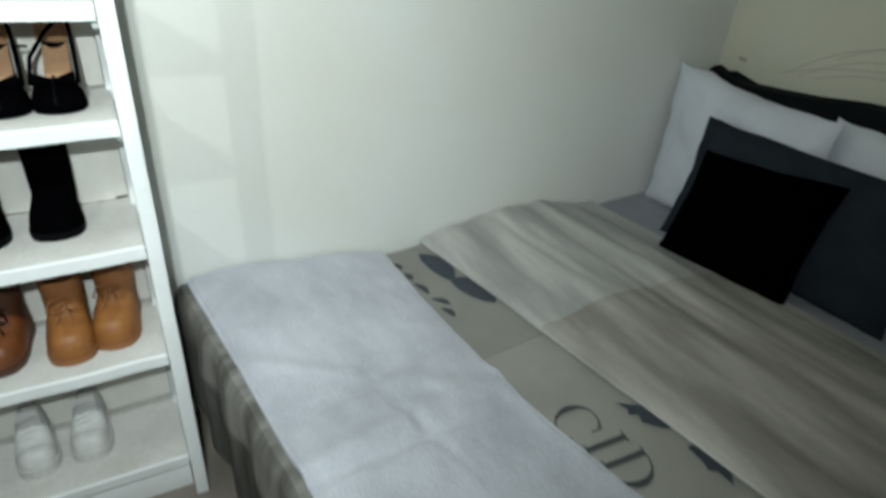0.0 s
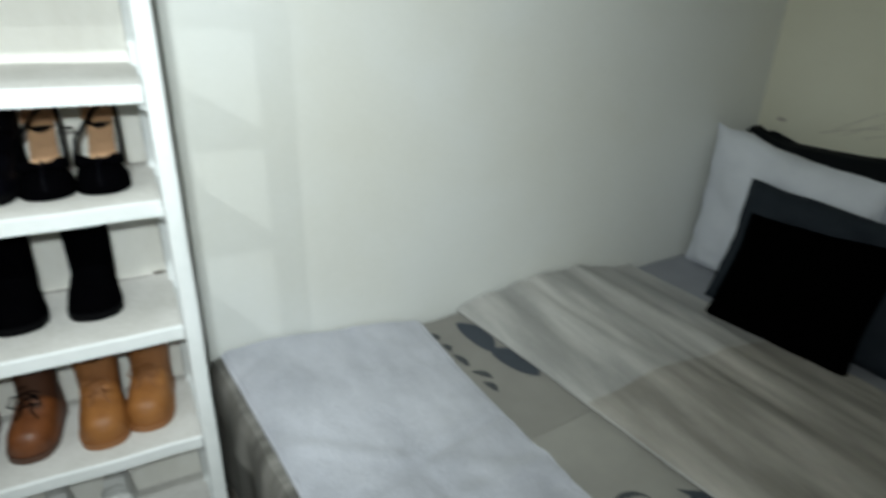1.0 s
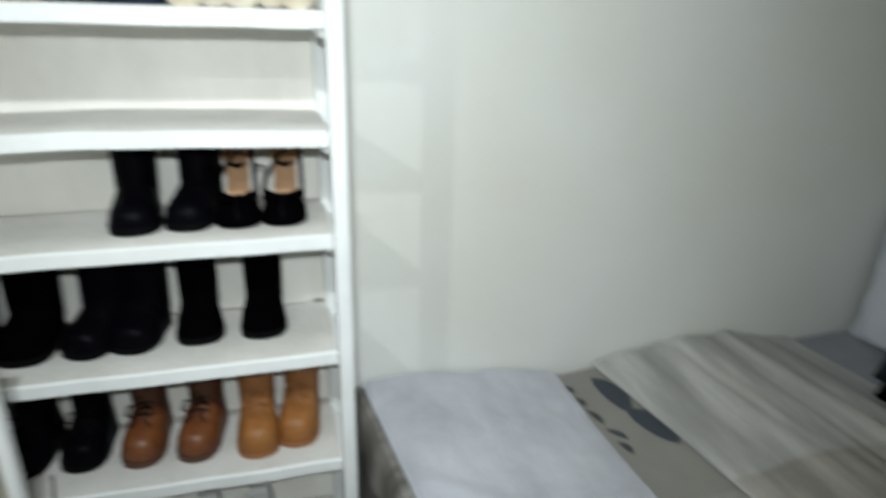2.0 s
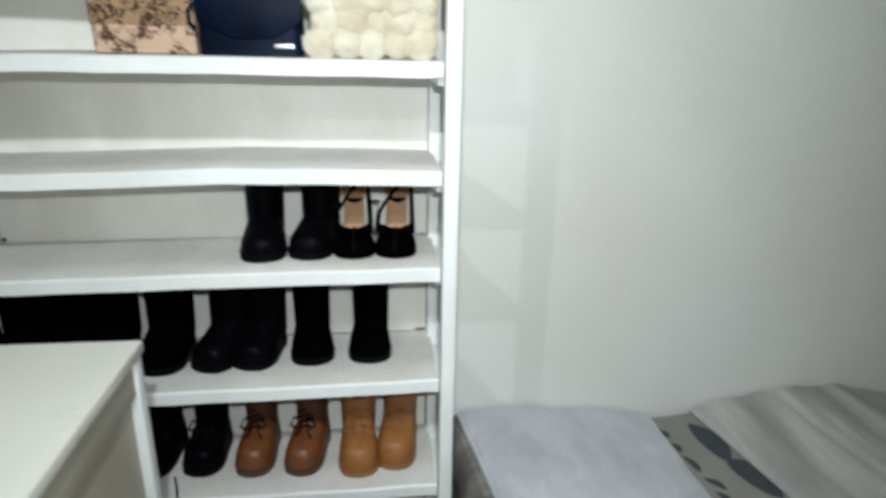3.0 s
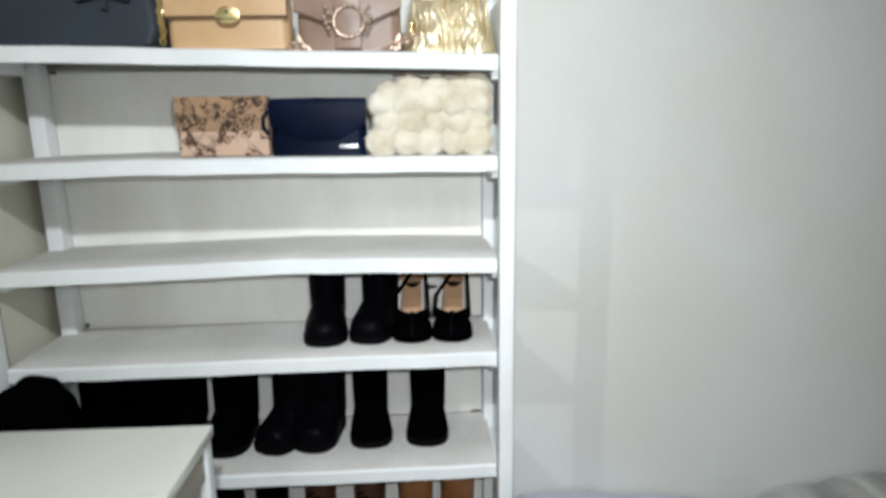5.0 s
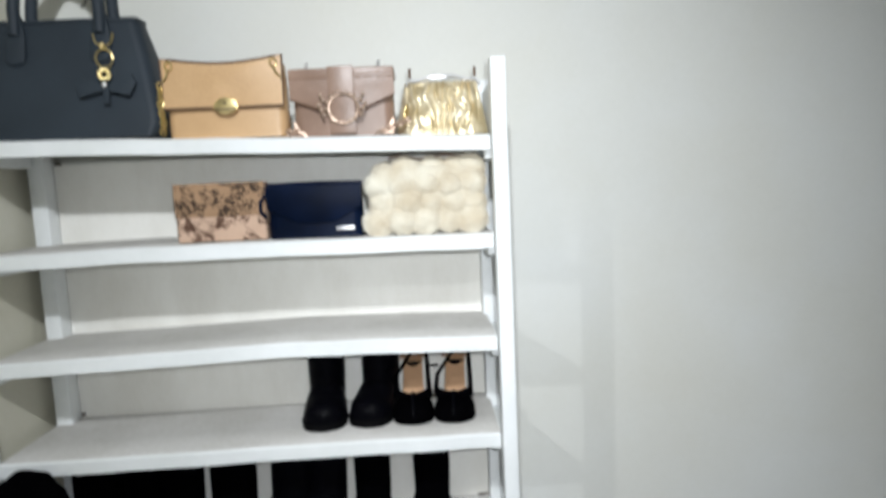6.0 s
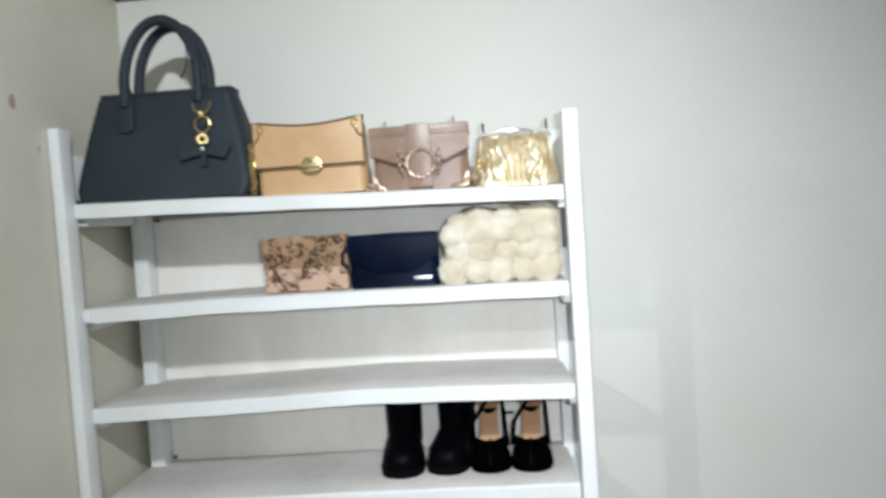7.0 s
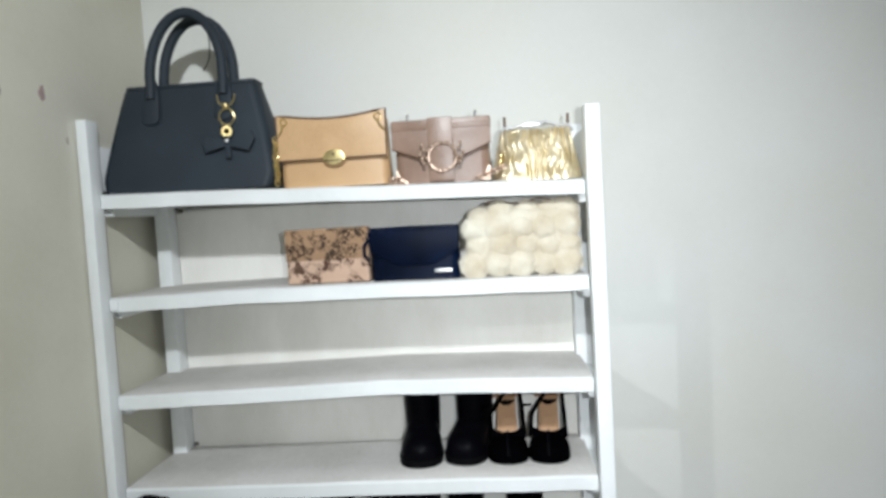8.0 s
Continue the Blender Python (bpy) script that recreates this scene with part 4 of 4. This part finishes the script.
part("plate", box(0.692, 0.728, 0.020, 0.0245, NZ + 0.014, NZ + 0.021, 0.001), SILVER, navy, "small silver name plate without readable text")
part("wrist_loop", tube([(0.556, 0.03, NZ + 0.088), (0.547, 0.024, NZ + 0.075), (0.547, 0.024, NZ + 0.055), (0.556, 0.03, NZ + 0.046)], 0.004, 8), NAVY, navy)

pom = thing("handbag", "cream faux fur pompom bag squeezed under the shelf", "handbag", "bags on the shelf")
PZ = shelf_z(5, 0.87)
part("body", box(0.765, 0.985, 0.024, 0.110, PZ + 0.006, PZ + 0.140, 0.03, 4), FUR, pom)
rng = random.Random(9)


def pompom(x, y, z, r, seed):
    bm = bmesh.new()
    bmesh.ops.create_icosphere(bm, subdivisions=4, radius=1)
    for v in bm.verts:
        d = 1 + 0.10 * noise.noise(v.co * 2.0 + Vector((seed, 0, 0))) + 0.04 * noise.noise(v.co * 7 + Vector((0, seed, 0)))
        v.co = Vector((x, y, z)) + Vector((v.co.x * r * 1.12, v.co.y * r * 0.74, v.co.z * r)) * d
    for _ in range(420):
        d = Vector((rng.gauss(0, 1), rng.gauss(0, 1), rng.gauss(0, 1))).normalized()
        s = Vector((d.x * r * 1.12, d.y * r * 0.74, d.z * r))
        side = d.orthogonal().normalized() * 0.0011
        bend = Vector((rng.uniform(-1, 1), rng.uniform(-1, 1), rng.uniform(-1.4, 0.4))) * 0.003
        root, tip = Vector((x, y, z)) + s * 0.94, Vector((x, y, z)) + s * rng.uniform(1.04, 1.16) + bend
        bm.faces.new([bm.verts.new(p) for p in (root - side, root + side, tip)])
    return bm


for j in range(4):
    for i in range(5):
        x = 0.780 + 0.047 * i + rng.uniform(-0.005, 0.005) + (0.007 if j % 2 else -0.004)
        y = 0.036 + rng.uniform(-0.004, 0.004) + 0.012 * (j == 3) + 0.006 * (i in (0, 4))
        part("pompom", pompom(min(max(x, 0.776 + 0.012 * (j == 3)), 0.960), y, PZ + 0.028 + 0.0345 * j - 0.005 * (j == 3) - 0.007 * (j == 3 and i == 0) + rng.uniform(-0.003, 0.002), 0.0290 + rng.uniform(-0.003, 0.002), i * 7 + j), FUR, pom, "", True, 180)

part("strap", tube([(0.800 + 0.0115 * i, 0.040 + 0.004 * math.sin(i * 1.1), PZ + 0.151 + 0.004 * math.sin(i * 0.8)) for i in range(15)], 0.0022, 6), EDGE, pom, "thin dark strap")

# ---- black bag pushed out of the shelf ----
cap = thing("soft_bag", "crumpled black fabric bag bulging out of the shelf", "bag")
bm = bmesh.new()
bmesh.ops.create_icosphere(bm, subdivisions=5, radius=1)
SZ = shelf_z(2, 0.15)
for v in bm.verts:
    d = 1 + 0.16 * noise.noise(v.co * 1.7 + Vector((3, 0, 0))) + 0.05 * noise.noise(v.co * 6)
    v.co = Vector((max(0.052 + v.co.x * 0.108 * d, -0.022), -0.034 + v.co.y * 0.075 * d, SZ + max(0.0, min((v.co.z * d + 0.75), 2)) * 0.141))
part("body", bm, SUEDE_BLACK, cap, "", True, 180)
part("handle", tube([(0.03, -0.09, SZ + 0.06), (0.04, -0.106, SZ + 0.10), (0.08, -0.110, SZ + 0.12), (0.12, -0.108, SZ + 0.11), (0.14, -0.093, SZ + 0.06)], 0.006, 8), SUEDE_BLACK, cap)

lace = part("shoelace", tube([(0.395, 0.075, shelf_z(1, 0.4) + 0.004), (0.408, 0.04, shelf_z(1, 0.4) + 0.006), (0.418, 0.008, shelf_z(1, 0.4) + 0.005), (0.420, -0.006, shelf_z(1, 0.4) - 0.012), (0.419, -0.008, shelf_z(1, 0.4) - 0.07)], 0.0026, 6), LACE_BLACK)
tagged(lace, "loose black shoelace hanging over the shelf edge", "shoelace")

# ---- small marks and wire on the walls ----
wire = part("wall_wire", tube([(0.142, BACK - 0.006, 2.000), (0.143, BACK - 0.006, 1.96), (0.141, BACK - 0.007, 1.93), (0.134, BACK - 0.008, 1.912), (0.124, BACK - 0.010, 1.900)], 0.0016, 6), WIRE)
tagged(wire, "thin dark wire hanging on the wall above the tote", "wire")


def blot(x, y, z, axis, r, tall, mat, seed, label):
    pts = []
    for k in range(18):
        a = 2 * math.pi * k / 18
        q = 1 + 0.5 * noise.noise((math.cos(a) * 1.5 + seed, math.sin(a) * 1.5, seed))
        pts.append((r * q * math.cos(a), tall * q * math.sin(a)))
    ring = lambda d: [(x + d, y + p, z + q) if axis == "x" else (x + p, y + d, z + q) for p, q in pts]
    ob = part("wall_mark", loft([ring(0.0), ring(0.0012 if (axis == "x" and x < 1) else -0.0012)]), mat)
    return tagged(ob, label, "mark", "", "structure")


blot(LEFT, -0.112, 1.785, "x", 0.008, 0.013, STAIN_RED, 1, "faint rust mark on beige wall")
blot(LEFT, -0.222, 1.772, "x", 0.007, 0.011, STAIN, 2, "faint scuff on beige wall")
blot(LEFT, -0.050, 1.704, "x", 0.004, 0.007, STAIN, 3, "faint scuff on beige wall")
# faint pencil curves on the wall over the headboard
for k, (y0, z0, y1, z1, rise) in enumerate(((0.02, 0.915, -0.30, 1.045, 0.030), (-0.02, 0.915, -0.32, 1.010, 0.025), (0.05, 0.905, -0.28, 0.985, 0.012), (-0.08, 0.92, -0.33, 0.965, 0.015), (-0.12, 0.985, -0.33, 1.065, 0.012))):
    line = [(RIGHT - 0.0005, y0 + (y1 - y0) * i / 10, z0 + (z1 - z0) * i / 10 + rise * math.sin(math.pi * i / 10)) for i in range(11)]
    tagged(part("pencil_line", tube(line, 0.0011, 5), STAIN), "faint curved pencil line drawn on the wall", "mark", "pencil lines on the wall", "structure")
blot(RIGHT, 0.19, 0.915, "x", 0.020, 0.006, STAIN, 4, "faint scuff on cream wall")
